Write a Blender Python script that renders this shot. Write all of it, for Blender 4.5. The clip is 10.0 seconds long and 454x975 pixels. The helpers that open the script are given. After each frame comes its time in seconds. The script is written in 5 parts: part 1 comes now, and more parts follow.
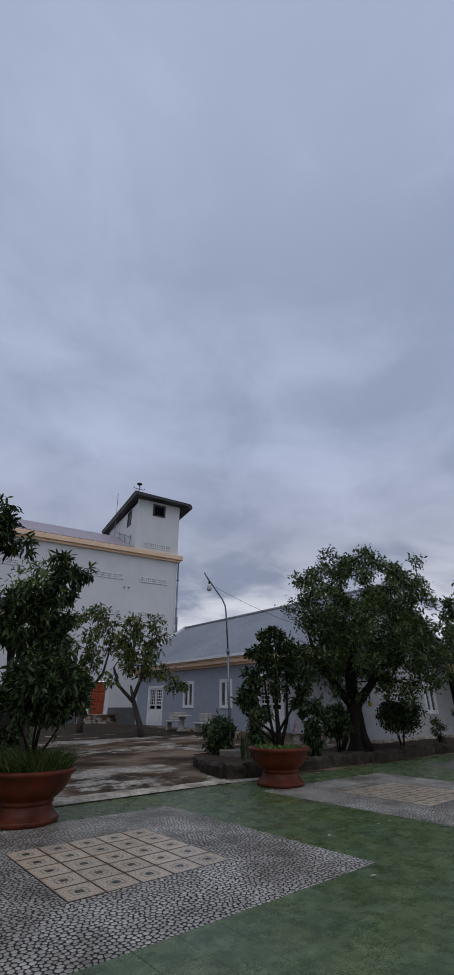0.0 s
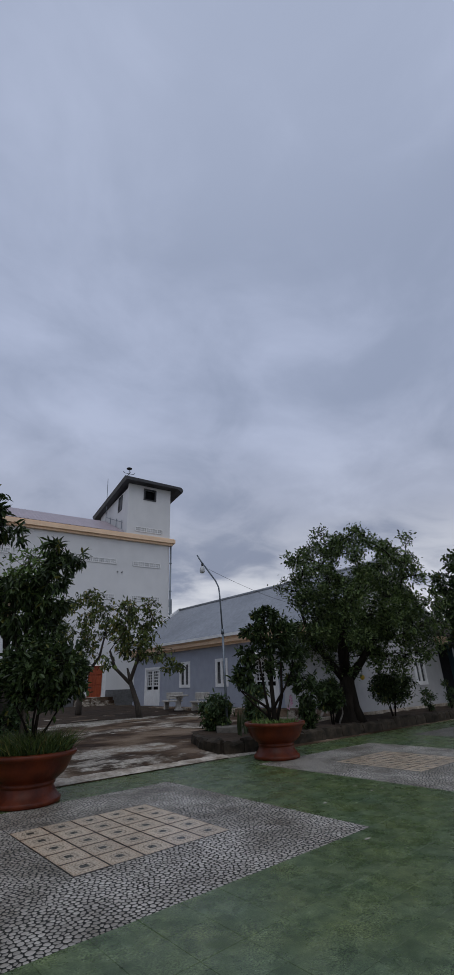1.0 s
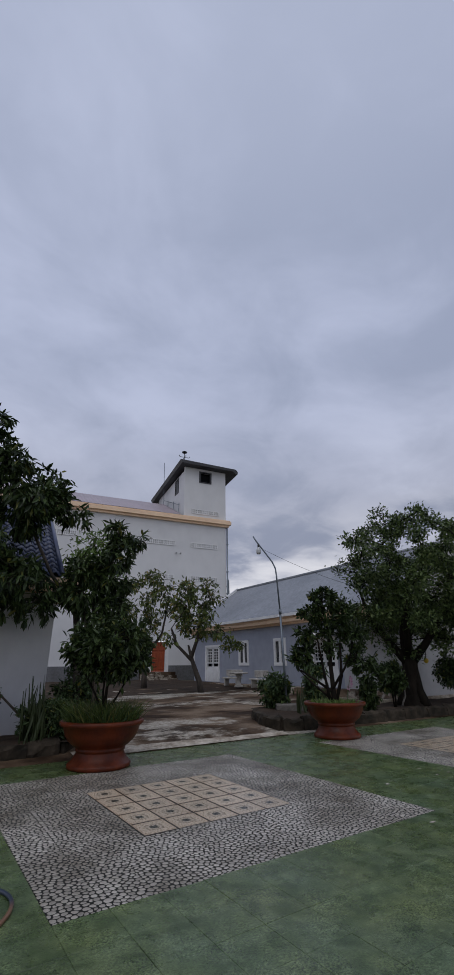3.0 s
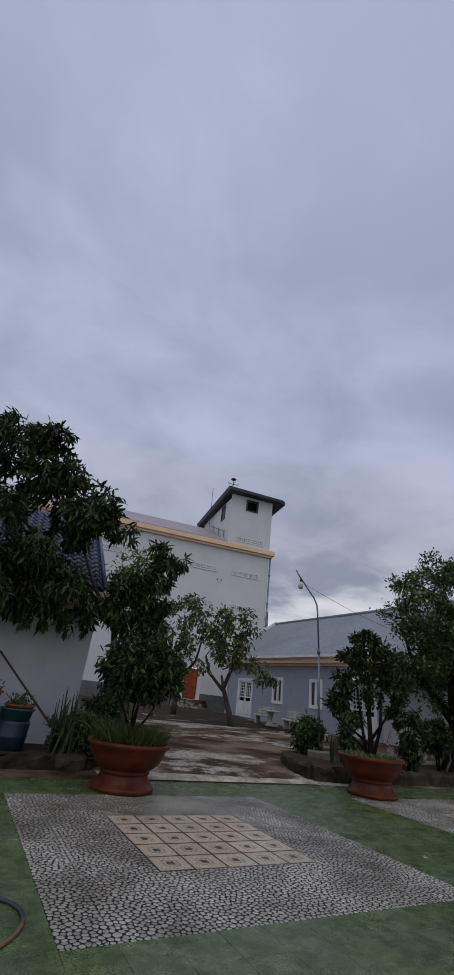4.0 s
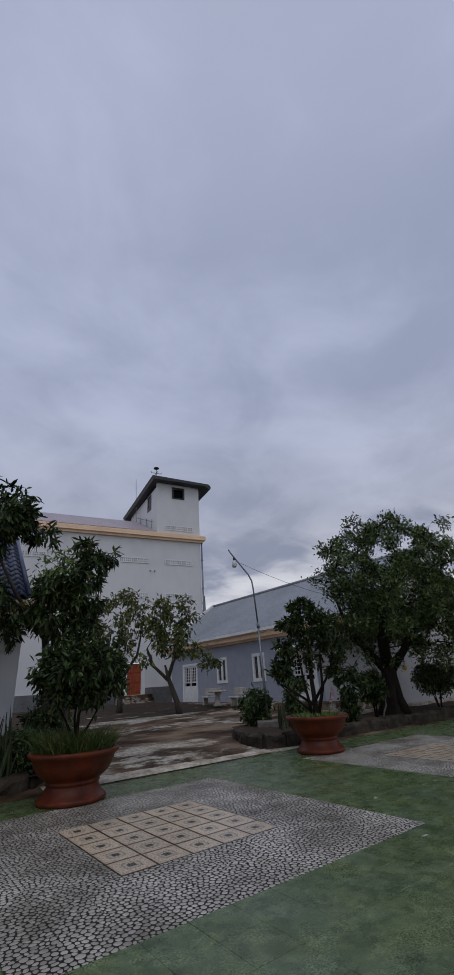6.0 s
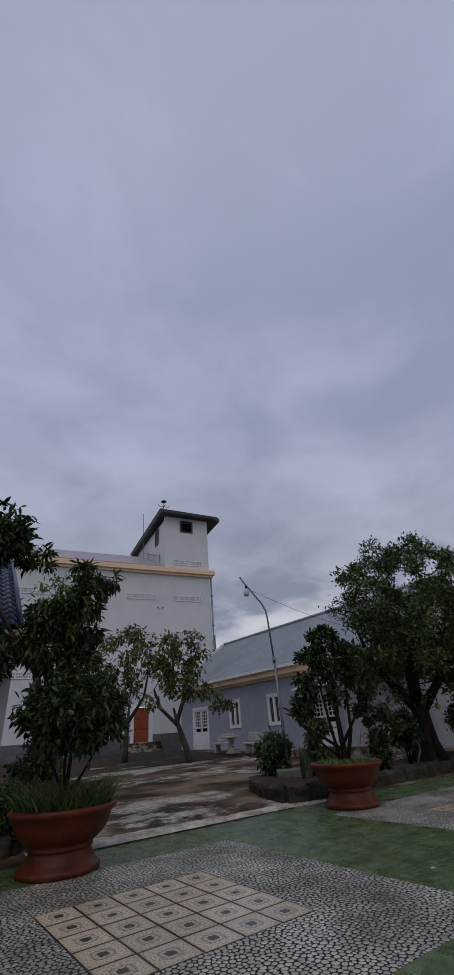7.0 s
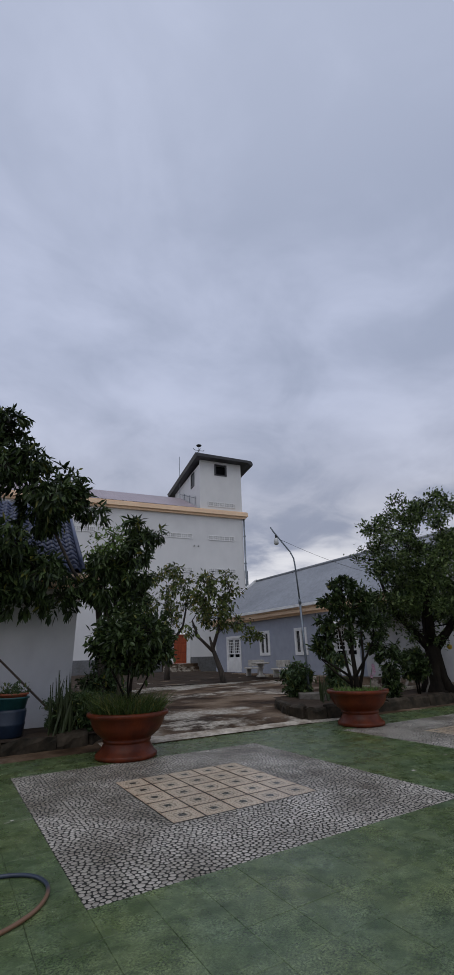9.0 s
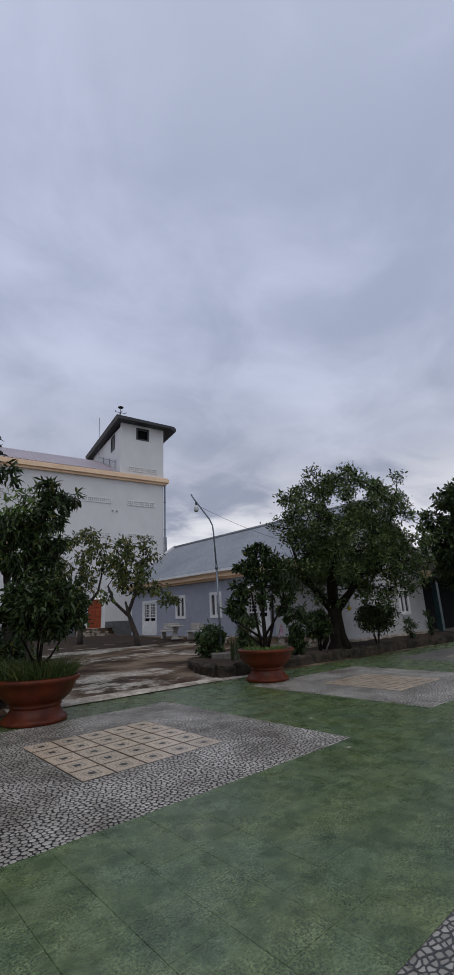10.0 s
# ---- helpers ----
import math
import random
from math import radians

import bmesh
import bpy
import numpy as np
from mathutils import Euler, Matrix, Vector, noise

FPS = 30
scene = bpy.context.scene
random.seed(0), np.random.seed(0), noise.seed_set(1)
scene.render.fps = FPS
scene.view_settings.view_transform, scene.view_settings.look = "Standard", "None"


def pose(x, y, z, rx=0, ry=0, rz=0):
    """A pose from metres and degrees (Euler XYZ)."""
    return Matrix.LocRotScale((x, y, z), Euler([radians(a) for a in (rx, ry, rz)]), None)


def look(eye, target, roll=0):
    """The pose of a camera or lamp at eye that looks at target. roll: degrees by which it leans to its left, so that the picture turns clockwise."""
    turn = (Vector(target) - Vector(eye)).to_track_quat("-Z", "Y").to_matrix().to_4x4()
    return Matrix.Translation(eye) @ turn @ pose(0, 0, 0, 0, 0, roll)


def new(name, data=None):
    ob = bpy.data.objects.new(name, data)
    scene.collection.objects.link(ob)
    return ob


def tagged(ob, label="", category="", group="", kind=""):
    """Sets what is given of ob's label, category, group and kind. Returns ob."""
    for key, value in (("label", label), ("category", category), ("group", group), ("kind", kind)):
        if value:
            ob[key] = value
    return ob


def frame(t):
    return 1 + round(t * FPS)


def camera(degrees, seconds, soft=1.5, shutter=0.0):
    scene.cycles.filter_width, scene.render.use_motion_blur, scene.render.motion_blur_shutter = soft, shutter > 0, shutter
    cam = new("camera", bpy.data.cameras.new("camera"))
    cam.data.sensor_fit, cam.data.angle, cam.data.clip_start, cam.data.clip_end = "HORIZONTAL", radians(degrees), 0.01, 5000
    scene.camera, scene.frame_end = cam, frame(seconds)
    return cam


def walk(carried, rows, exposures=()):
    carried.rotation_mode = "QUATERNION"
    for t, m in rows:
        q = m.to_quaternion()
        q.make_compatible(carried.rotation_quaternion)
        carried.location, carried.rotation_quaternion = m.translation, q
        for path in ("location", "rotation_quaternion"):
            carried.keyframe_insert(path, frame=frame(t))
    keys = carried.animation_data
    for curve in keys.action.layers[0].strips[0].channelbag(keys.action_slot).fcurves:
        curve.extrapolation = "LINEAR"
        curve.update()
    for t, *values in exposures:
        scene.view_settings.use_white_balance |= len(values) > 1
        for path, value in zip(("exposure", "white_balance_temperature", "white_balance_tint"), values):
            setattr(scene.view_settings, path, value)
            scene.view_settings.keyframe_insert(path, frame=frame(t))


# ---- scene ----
cam = camera(54.7, 10.0, soft=0.95)
PATH = [
    (0.0, (-2.329, -5.071, 1.622), (3.441, 1.761, 6.098), -0.15),
    (0.5, (-2.329, -5.071, 1.622), (3.496, 1.805, 5.956), -1.41),
    (1.0, (-2.329, -5.071, 1.622), (3.713, 1.757, 5.729), -2.22),
    (1.5, (-1.985, -4.486, 1.595), (3.244, 1.703, 5.514), -1.39),
    (2.0, (-1.778, -4.186, 1.561), (3.245, 2.048, 5.673), -0.78),
    (2.5, (-2.329, -5.071, 1.622), (2.992, 2.465, 5.481), -0.06),
    (3.0, (-2.329, -5.071, 1.622), (2.815, 2.642, 5.37), -0.45),
    (3.2, (-2.329, -5.071, 1.622), (2.41, 2.76, 5.65), -0.53),
    (4.3, (-2.329, -5.071, 1.622), (1.695, 3.011, 5.923), 7.86),
    (4.5, (-2.329, -5.071, 1.622), (2.159, 2.961, 5.54), 5.51),
    (5.0, (-2.329, -5.071, 1.622), (3.286, 2.342, 5.299), -1.28),
    (5.5, (-2.329, -5.071, 1.622), (3.377, 2.292, 5.259), -3.82),
    (5.7, (-2.329, -5.071, 1.622), (3.346, 2.259, 5.372), -3.5),
    (6.8, (-1.69, -4.054, 1.505), (3.125, 2.191, 5.843), -4.64),
    (7.0, (-1.686, -4.062, 1.504), (3.035, 2.248, 5.852), -4.41),
    (7.5, (-1.68, -4.087, 1.526), (2.714, 2.472, 5.847), -3.68),
    (8.0, (-2.088, -4.695, 1.61), (2.263, 2.243, 5.342), -3.09),
    (8.5, (-2.329, -5.071, 1.622), (2.567, 2.751, 5.475), -3.16),
    (9.0, (-2.329, -5.071, 1.622), (2.549, 2.89, 5.205), -1.65),
    (9.5, (-2.329, -5.071, 1.622), (2.812, 2.925, 4.726), -1.28),
    (10.0, (-2.329, -5.071, 1.622), (4.101, 2.053, 4.434), -2.53),
]
walk(cam, [(t, look(eye, target, roll)) for t, eye, target, roll in PATH], [(0.0, 0.1, 6450, 8), (1.0, 0.1, 6550, 7), (1.5, 0.15, 6600, 8), (2.0, 0.04, 6650, 9), (2.5, 0.2, 6720, 9), (3.0, 0.21, 6720, 9), (4.5, 0.12, 6710, 9), (5.0, 0.16, 6705, 9), (5.5, 0.2, 6700, 9), (6.8, -0.05, 6620, 9), (7.5, -0.05, 6620, 9), (8.0, 0.17, 6690, 8), (8.5, 0.25, 6760, 8), (9.0, 0.3, 6800, 8), (10.0, 0.36, 6800, 8)])

# ---- world and light ----
world = bpy.data.worlds.new("overcast_sky")
scene.world = world
world.use_nodes = True
wn, wl = world.node_tree.nodes, world.node_tree.links
wn.clear()


def wnode(kind, **kw):
    n = wn.new(kind)
    for k, v in kw.items():
        n.inputs[k].default_value = v
    return n


def wmath(op, a, b=None):
    n = wn.new("ShaderNodeMath")
    n.operation = op
    for i, v in enumerate((a, b)):
        if v is None:
            continue
        if isinstance(v, (int, float)):
            n.inputs[i].default_value = v
        else:
            wl.new(v, n.inputs[i])
    return n.outputs[0]


def wramp(fac, stops):
    n = wn.new("ShaderNodeValToRGB")
    n.color_ramp.interpolation = "EASE"
    while len(n.color_ramp.elements) < len(stops):
        n.color_ramp.elements.new(0.5)
    for e, (p, c) in zip(n.color_ramp.elements, stops):
        e.position, e.color = p, (*c, 1)
    wl.new(fac, n.inputs[0])
    return n.outputs[0]


def wmix(fac, a, b, mode="MIX"):
    n = wn.new("ShaderNodeMixRGB")
    n.blend_type = mode
    for i, v in enumerate((fac, a, b)):
        if isinstance(v, (int, float)):
            n.inputs[i].default_value = v
        elif isinstance(v, tuple):
            n.inputs[i].default_value = (*v, 1)
        else:
            wl.new(v, n.inputs[i])
    return n.outputs[0]


SKY_TURN = radians(140)
SKY_UP = radians(14)
tc = wn.new("ShaderNodeTexCoord").outputs["Generated"]
sep = wn.new("ShaderNodeSeparateXYZ")
wl.new(tc, sep.inputs[0])
up = wmath("MAXIMUM", sep.outputs[2], 0.0)
den = wmath("ADD", up, 0.22)
comb = wn.new("ShaderNodeCombineXYZ")
wl.new(wmath("DIVIDE", sep.outputs[0], den), comb.inputs[0])
wl.new(wmath("DIVIDE", sep.outputs[1], den), comb.inputs[1])
big = wnode("ShaderNodeTexNoise", Scale=0.9, Detail=6.0, Roughness=0.52, Distortion=0.35)
wl.new(comb.outputs[0], big.inputs["Vector"])
fine = wnode("ShaderNodeTexNoise", Scale=3.2, Detail=5.0, Roughness=0.55, Distortion=0.5)
wl.new(comb.outputs[0], fine.inputs["Vector"])
cloud = wmath("ADD", wmath("MULTIPLY", big.outputs[0], 0.72), wmath("MULTIPLY", fine.outputs[0], 0.28))
cloud_low = wramp(cloud, [(0.36, (0.235, 0.265, 0.365)), (0.50, (0.36, 0.385, 0.49)), (0.64, (0.47, 0.502, 0.622))])
cloud_high = wramp(cloud, [(0.39, (0.285, 0.33, 0.465)), (0.60, (0.415, 0.465, 0.635))])
height = wramp(up, [(0.18, (0, 0, 0)), (0.62, (1, 1, 1))])
deck = wmix(height, cloud_low, cloud_high)
deck = wmix(wramp(up, [(0.70, (0, 0, 0)), (0.97, (0.32, 0.32, 0.32))]), deck, (0.52, 0.575, 0.75))
glow = wmath("MULTIPLY", wramp(up, [(0.16, (0.85, 0.85, 0.85)), (0.36, (0, 0, 0))]), wramp(cloud, [(0.37, (0, 0, 0)), (0.54, (1, 1, 1))]))
deck = wmix(glow, deck, (0.68, 0.69, 0.755))
nish = wn.new("ShaderNodeTexSky")
nish.sky_type = "NISHITA"
nish.sun_disc = False
nish.sun_elevation, nish.sun_rotation = SKY_UP, SKY_TURN
veil = wnode("ShaderNodeBackground", Strength=1.0)
wl.new(deck, veil.inputs[0])
blue = wnode("ShaderNodeBackground", Strength=0.05)
wl.new(nish.outputs[0], blue.inputs[0])
both = wn.new("ShaderNodeMixShader")
both.inputs[0].default_value = 0.96
wl.new(blue.outputs[0], both.inputs[1])
wl.new(veil.outputs[0], both.inputs[2])
wl.new(both.outputs[0], wn.new("ShaderNodeOutputWorld").inputs[0])

sun_data = bpy.data.lights.new("sun", "SUN")
sun_data.energy, sun_data.angle, sun_data.color = 0.5, radians(40), (1.0, 0.97, 0.94)
sun = new("sun", sun_data)
sun.matrix_world = look((0, 0, 40), (14, 20, 0))

# ---- materials ----
MATS = {}


def material(name, base, dark=None, grain=30.0, patch=1.2, rough=0.7, bump=0.15, metal=0.0, spread=0.5,
             space="position", stretch=(1, 1, 1), vary=0.0, island=0.0, spec=0.5, mottle=0.35):
    """A painted, mineral or plant surface: fine grain, large uneven patches, relief."""
    m = bpy.data.materials.new(name)
    m.use_nodes = True
    nt = m.node_tree
    n, l = nt.nodes, nt.links
    bs = n["Principled BSDF"]
    if space == "position":
        co = n.new("ShaderNodeNewGeometry").outputs["Position"]
    else:
        co = n.new("ShaderNodeTexCoord").outputs["Object"]
    mp = n.new("ShaderNodeMapping")
    mp.inputs["Scale"].default_value = stretch
    l.new(co, mp.inputs[0])
    a = n.new("ShaderNodeTexNoise")
    a.inputs["Scale"].default_value, a.inputs["Detail"].default_value = grain, 5
    b = n.new("ShaderNodeTexNoise")
    b.inputs["Scale"].default_value, b.inputs["Detail"].default_value = patch, 6
    b.inputs["Roughness"].default_value = 0.6
    l.new(mp.outputs[0], a.inputs["Vector"])
    l.new(mp.outputs[0], b.inputs["Vector"])
    dark = dark or tuple(c * 0.55 for c in base)
    r = n.new("ShaderNodeValToRGB")
    r.color_ramp.elements[0].position, r.color_ramp.elements[1].position = 0.5 - spread * 0.35, 0.5 + spread * 0.35
    r.color_ramp.elements[0].color, r.color_ramp.elements[1].color = (*dark, 1), (*base, 1)
    l.new(b.outputs[0], r.inputs[0])
    mx = n.new("ShaderNodeMixRGB")
    mx.blend_type = "OVERLAY"
    mx.inputs[0].default_value = mottle
    l.new(r.outputs[0], mx.inputs[1])
    l.new(a.outputs[0], mx.inputs[2])
    col = mx.outputs[0]
    if vary or island:
        src = n.new("ShaderNodeObjectInfo").outputs["Random"] if vary else n.new("ShaderNodeNewGeometry").outputs["Random Per Island"]
        mr = n.new("ShaderNodeMapRange")
        amount = vary or island
        mr.inputs["To Min"].default_value, mr.inputs["To Max"].default_value = 1 - amount, 1 + amount
        l.new(src, mr.inputs[0])
        hs = n.new("ShaderNodeHueSaturation")
        l.new(mr.outputs[0], hs.inputs["Value"])
        l.new(col, hs.inputs["Color"])
        col = hs.outputs[0]
    l.new(col, bs.inputs["Base Color"])
    rr = n.new("ShaderNodeMapRange")
    rr.inputs["To Min"].default_value, rr.inputs["To Max"].default_value = max(0.03, rough - 0.12), min(1, rough + 0.12)
    l.new(b.outputs[0], rr.inputs[0])
    l.new(rr.outputs[0], bs.inputs["Roughness"])
    bs.inputs["Metallic"].default_value = metal
    bs.inputs["Specular IOR Level"].default_value = spec
    bp = n.new("ShaderNodeBump")
    bp.inputs["Strength"].default_value, bp.inputs["Distance"].default_value = bump, 0.02
    l.new(a.outputs[0], bp.inputs["Height"])
    l.new(bp.outputs[0], bs.inputs["Normal"])
    MATS[name] = m
    return m


def leaf_material(name, deep, fresh, yellow=(0.16, 0.15, 0.03), part_yellow=0.06):
    m = bpy.data.materials.new(name)
    m.use_nodes = True
    n, l = m.node_tree.nodes, m.node_tree.links
    bs = n["Principled BSDF"]
    rnd = n.new("ShaderNodeNewGeometry").outputs["Random Per Island"]
    r = n.new("ShaderNodeValToRGB")
    e = r.color_ramp.elements
    e[0].position, e[0].color = 0.0, (*deep, 1)
    e[1].position, e[1].color = 1 - part_yellow - 0.02, (*fresh, 1)
    y = e.new(1.0)
    y.color = (*yellow, 1)
    l.new(rnd, r.inputs[0])
    l.new(r.outputs[0], bs.inputs["Base Color"])
    bs.inputs["Roughness"].default_value = 0.4
    bs.inputs["Specular IOR Level"].default_value = 0.26
    tr = n.new("ShaderNodeBsdfTranslucent")
    l.new(r.outputs[0], tr.inputs[0])
    mix = n.new("ShaderNodeMixShader")
    mix.inputs[0].default_value = 0.12
    l.new(bs.outputs[0], mix.inputs[1])
    l.new(tr.outputs[0], mix.inputs[2])
    l.new(mix.outputs[0], n["Material Output"].inputs[0])
    MATS[name] = m
    return m


def pebble_material():
    """Ceramic tile with a relief of pale river pebbles in dark joints."""
    m = bpy.data.materials.new("pebble_tile")
    m.use_nodes = True
    n, l = m.node_tree.nodes, m.node_tree.links
    bs = n["Principled BSDF"]
    pos = n.new("ShaderNodeNewGeometry").outputs["Position"]
    warp = n.new("ShaderNodeTexNoise")
    warp.inputs["Scale"].default_value = 9
    add = n.new("ShaderNodeMixRGB")
    add.inputs[0].default_value = 0.05
    l.new(pos, warp.inputs["Vector"])
    l.new(pos, add.inputs[1])
    l.new(warp.outputs["Color"], add.inputs[2])
    mp = n.new("ShaderNodeMapping")
    mp.inputs["Scale"].default_value = (1.0, 1.35, 0.0)
    mp.inputs["Rotation"].default_value = (0, 0, 0.5)
    l.new(add.outputs[0], mp.inputs[0])
    v = n.new("ShaderNodeTexVoronoi")
    v.voronoi_dimensions = "2D"
    v.feature = "DISTANCE_TO_EDGE"
    v.inputs["Scale"].default_value, v.inputs["Randomness"].default_value = 19.5, 0.62
    l.new(mp.outputs[0], v.inputs["Vector"])
    c = n.new("ShaderNodeTexVoronoi")
    c.voronoi_dimensions = "2D"
    c.inputs["Scale"].default_value, c.inputs["Randomness"].default_value = 19.5, 0.62
    l.new(mp.outputs[0], c.inputs["Vector"])
    edge = n.new("ShaderNodeMapRange")
    edge.interpolation_type = "SMOOTHSTEP"
    edge.inputs["From Min"].default_value, edge.inputs["From Max"].default_value = 0.06, 0.2
    l.new(v.outputs["Distance"], edge.inputs[0])
    disc = n.new("ShaderNodeMapRange")
    disc.interpolation_type = "SMOOTHSTEP"
    disc.inputs["From Min"].default_value, disc.inputs["From Max"].default_value = 0.66, 0.44
    l.new(c.outputs["Distance"], disc.inputs[0])
    both_masks = n.new("ShaderNodeMath")
    both_masks.operation = "MULTIPLY"
    l.new(edge.outputs[0], both_masks.inputs[0])
    l.new(disc.outputs[0], both_masks.inputs[1])
    tone = n.new("ShaderNodeValToRGB")
    tone.color_ramp.elements[0].color, tone.color_ramp.elements[1].color = (0.24, 0.22, 0.185, 1), (0.46, 0.43, 0.375, 1)
    sx = n.new("ShaderNodeSeparateColor")
    l.new(c.outputs["Color"], sx.inputs[0])
    l.new(sx.outputs[0], tone.inputs[0])
    dirt = n.new("ShaderNodeTexNoise")
    dirt.inputs["Scale"].default_value, dirt.inputs["Detail"].default_value = 1.1, 6
    l.new(pos, dirt.inputs["Vector"])
    dr = n.new("ShaderNodeValToRGB")
    dr.color_ramp.elements[0].position, dr.color_ramp.elements[1].position = 0.3, 0.7
    dr.color_ramp.elements[0].color, dr.color_ramp.elements[1].color = (0.55, 0.55, 0.5, 1), (1, 1, 1, 1)
    l.new(dirt.outputs[0], dr.inputs[0])
    mul = n.new("ShaderNodeMixRGB")
    mul.blend_type = "MULTIPLY"
    mul.inputs[0].default_value = 1
    # joints between the tiles, on the 0.4 m grid
    grid = n.new("ShaderNodeVectorMath")
    grid.operation = "FRACTION"
    gs = n.new("ShaderNodeVectorMath")
    gs.operation = "SCALE"
    gs.inputs["Scale"].default_value = 2.5
    l.new(pos, gs.inputs[0])
    l.new(gs.outputs[0], grid.inputs[0])
    gx = n.new("ShaderNodeSeparateXYZ")
    l.new(grid.outputs[0], gx.inputs[0])
    near = []
    for axis in (0, 1):
        k = n.new("ShaderNodeMath")
        k.operation = "PINGPONG"
        k.inputs[1].default_value = 0.5
        l.new(gx.outputs[axis], k.inputs[0])
        near.append(k.outputs[0])
    least = n.new("ShaderNodeMath")
    least.operation = "MINIMUM"
    l.new(near[0], least.inputs[0])
    l.new(near[1], least.inputs[1])
    joint = n.new("ShaderNodeMapRange")
    joint.inputs["From Min"].default_value, joint.inputs["From Max"].default_value = 0.008, 0.03
    joint.inputs["To Min"].default_value = 0.5
    l.new(least.outputs[0], joint.inputs[0])
    both_joints = n.new("ShaderNodeMath")
    both_joints.operation = "MULTIPLY"
    l.new(joint.outputs[0], both_joints.inputs[0])
    l.new(both_masks.outputs[0], both_joints.inputs[1])
    both_masks = both_joints
    l.new(tone.outputs[0], mul.inputs[1])
    l.new(dr.outputs[0], mul.inputs[2])
    mx = n.new("ShaderNodeMixRGB")
    mx.inputs[1].default_value = (0.032, 0.033, 0.029, 1)
    l.new(both_masks.outputs[0], mx.inputs[0])
    l.new(mul.outputs[0], mx.inputs[2])
    hs = n.new("ShaderNodeHueSaturation")
    mr = n.new("ShaderNodeMapRange")
    mr.inputs["To Min"].default_value, mr.inputs["To Max"].default_value = 0.86, 1.12
    l.new(n.new("ShaderNodeObjectInfo").outputs["Random"], mr.inputs[0])
    l.new(mr.outputs[0], hs.inputs["Value"])
    l.new(mx.outputs[0], hs.inputs["Color"])
    l.new(hs.outputs[0], bs.inputs["Base Color"])
    bs.inputs["Roughness"].default_value = 0.28
    bp = n.new("ShaderNodeBump")
    bp.inputs["Strength"].default_value, bp.inputs["Distance"].default_value = 0.6, 0.008
    l.new(both_masks.outputs[0], bp.inputs["Height"])
    l.new(bp.outputs[0], bs.inputs["Normal"])
    MATS["pebble"] = m


def medallion_material():
    """Cream terrazzo tile with a dark rounded centre inside speckled rings."""
    m = bpy.data.materials.new("medallion_tile")
    m.use_nodes = True
    n, l = m.node_tree.nodes, m.node_tree.links
    bs = n["Principled BSDF"]
    obj = n.new("ShaderNodeTexCoord").outputs["Object"]
    pos = n.new("ShaderNodeNewGeometry").outputs["Position"]
    sep2 = n.new("ShaderNodeSeparateXYZ")
    l.new(obj, sep2.inputs[0])

    def mt(op, a, b=None):
        k = n.new("ShaderNodeMath")
        k.operation = op
        for i, q in enumerate((a, b)):
            if q is None:
                continue
            if isinstance(q, (int, float)):
                k.inputs[i].default_value = q
            else:
                l.new(q, k.inputs[i])
        return k.outputs[0]
    ax, ay = mt("ABSOLUTE", sep2.outputs[0]), mt("ABSOLUTE", sep2.outputs[1])
    # rounded-square distance from the tile's centre, 0 in the middle and 1 at the rim
    d = mt("MULTIPLY", mt("POWER", mt("ADD", mt("POWER", ax, 4.0), mt("POWER", ay, 4.0)), 0.25), 5.0)
    speck = n.new("ShaderNodeTexNoise")
    speck.inputs["Scale"].default_value, speck.inputs["Detail"].default_value = 55, 3
    l.new(pos, speck.inputs["Vector"])
    dd = mt("ADD", d, mt("MULTIPLY", mt("SUBTRACT", speck.outputs[0], 0.5), 0.16))
    r = n.new("ShaderNodeValToRGB")
    stops = [(0.0, (0.05, 0.05, 0.042)), (0.21, (0.06, 0.058, 0.046)), (0.25, (0.44, 0.365, 0.27)), (0.36, (0.48, 0.40, 0.30)),
             (0.40, (0.26, 0.20, 0.14)), (0.46, (0.30, 0.235, 0.165)), (0.51, (0.52, 0.43, 0.32)), (0.80, (0.50, 0.40, 0.29)), (1.0, (0.43, 0.325, 0.22))]
    while len(r.color_ramp.elements) < len(stops):
        r.color_ramp.elements.new(0.5)
    for e, (p, cc) in zip(r.color_ramp.elements, stops):
        e.position, e.color = p, (*cc, 1)
    l.new(dd, r.inputs[0])
    mx = n.new("ShaderNodeMixRGB")
    mx.blend_type = "OVERLAY"
    mx.inputs[0].default_value = 0.75
    l.new(r.outputs[0], mx.inputs[1])
    l.new(speck.outputs[0], mx.inputs[2])
    hs = n.new("ShaderNodeHueSaturation")
    mr = n.new("ShaderNodeMapRange")
    mr.inputs["To Min"].default_value, mr.inputs["To Max"].default_value = 0.85, 1.1
    l.new(n.new("ShaderNodeObjectInfo").outputs["Random"], mr.inputs[0])
    l.new(mr.outputs[0], hs.inputs["Value"])
    rim = mt("GREATER_THAN", mt("MAXIMUM", ax, ay), 0.187)
    rm = n.new("ShaderNodeMixRGB")
    rm.inputs[2].default_value = (0.045, 0.033, 0.024, 1)
    l.new(rim, rm.inputs[0])
    l.new(mx.outputs[0], rm.inputs[1])
    l.new(rm.outputs[0], hs.inputs["Color"])
    l.new(hs.outputs[0], bs.inputs["Base Color"])
    l.new(mt("ADD", mt("MULTIPLY", speck.outputs[0], 0.3), 0.14), bs.inputs["Roughness"])
    MATS["medallion"] = m


pebble_material()
medallion_material()


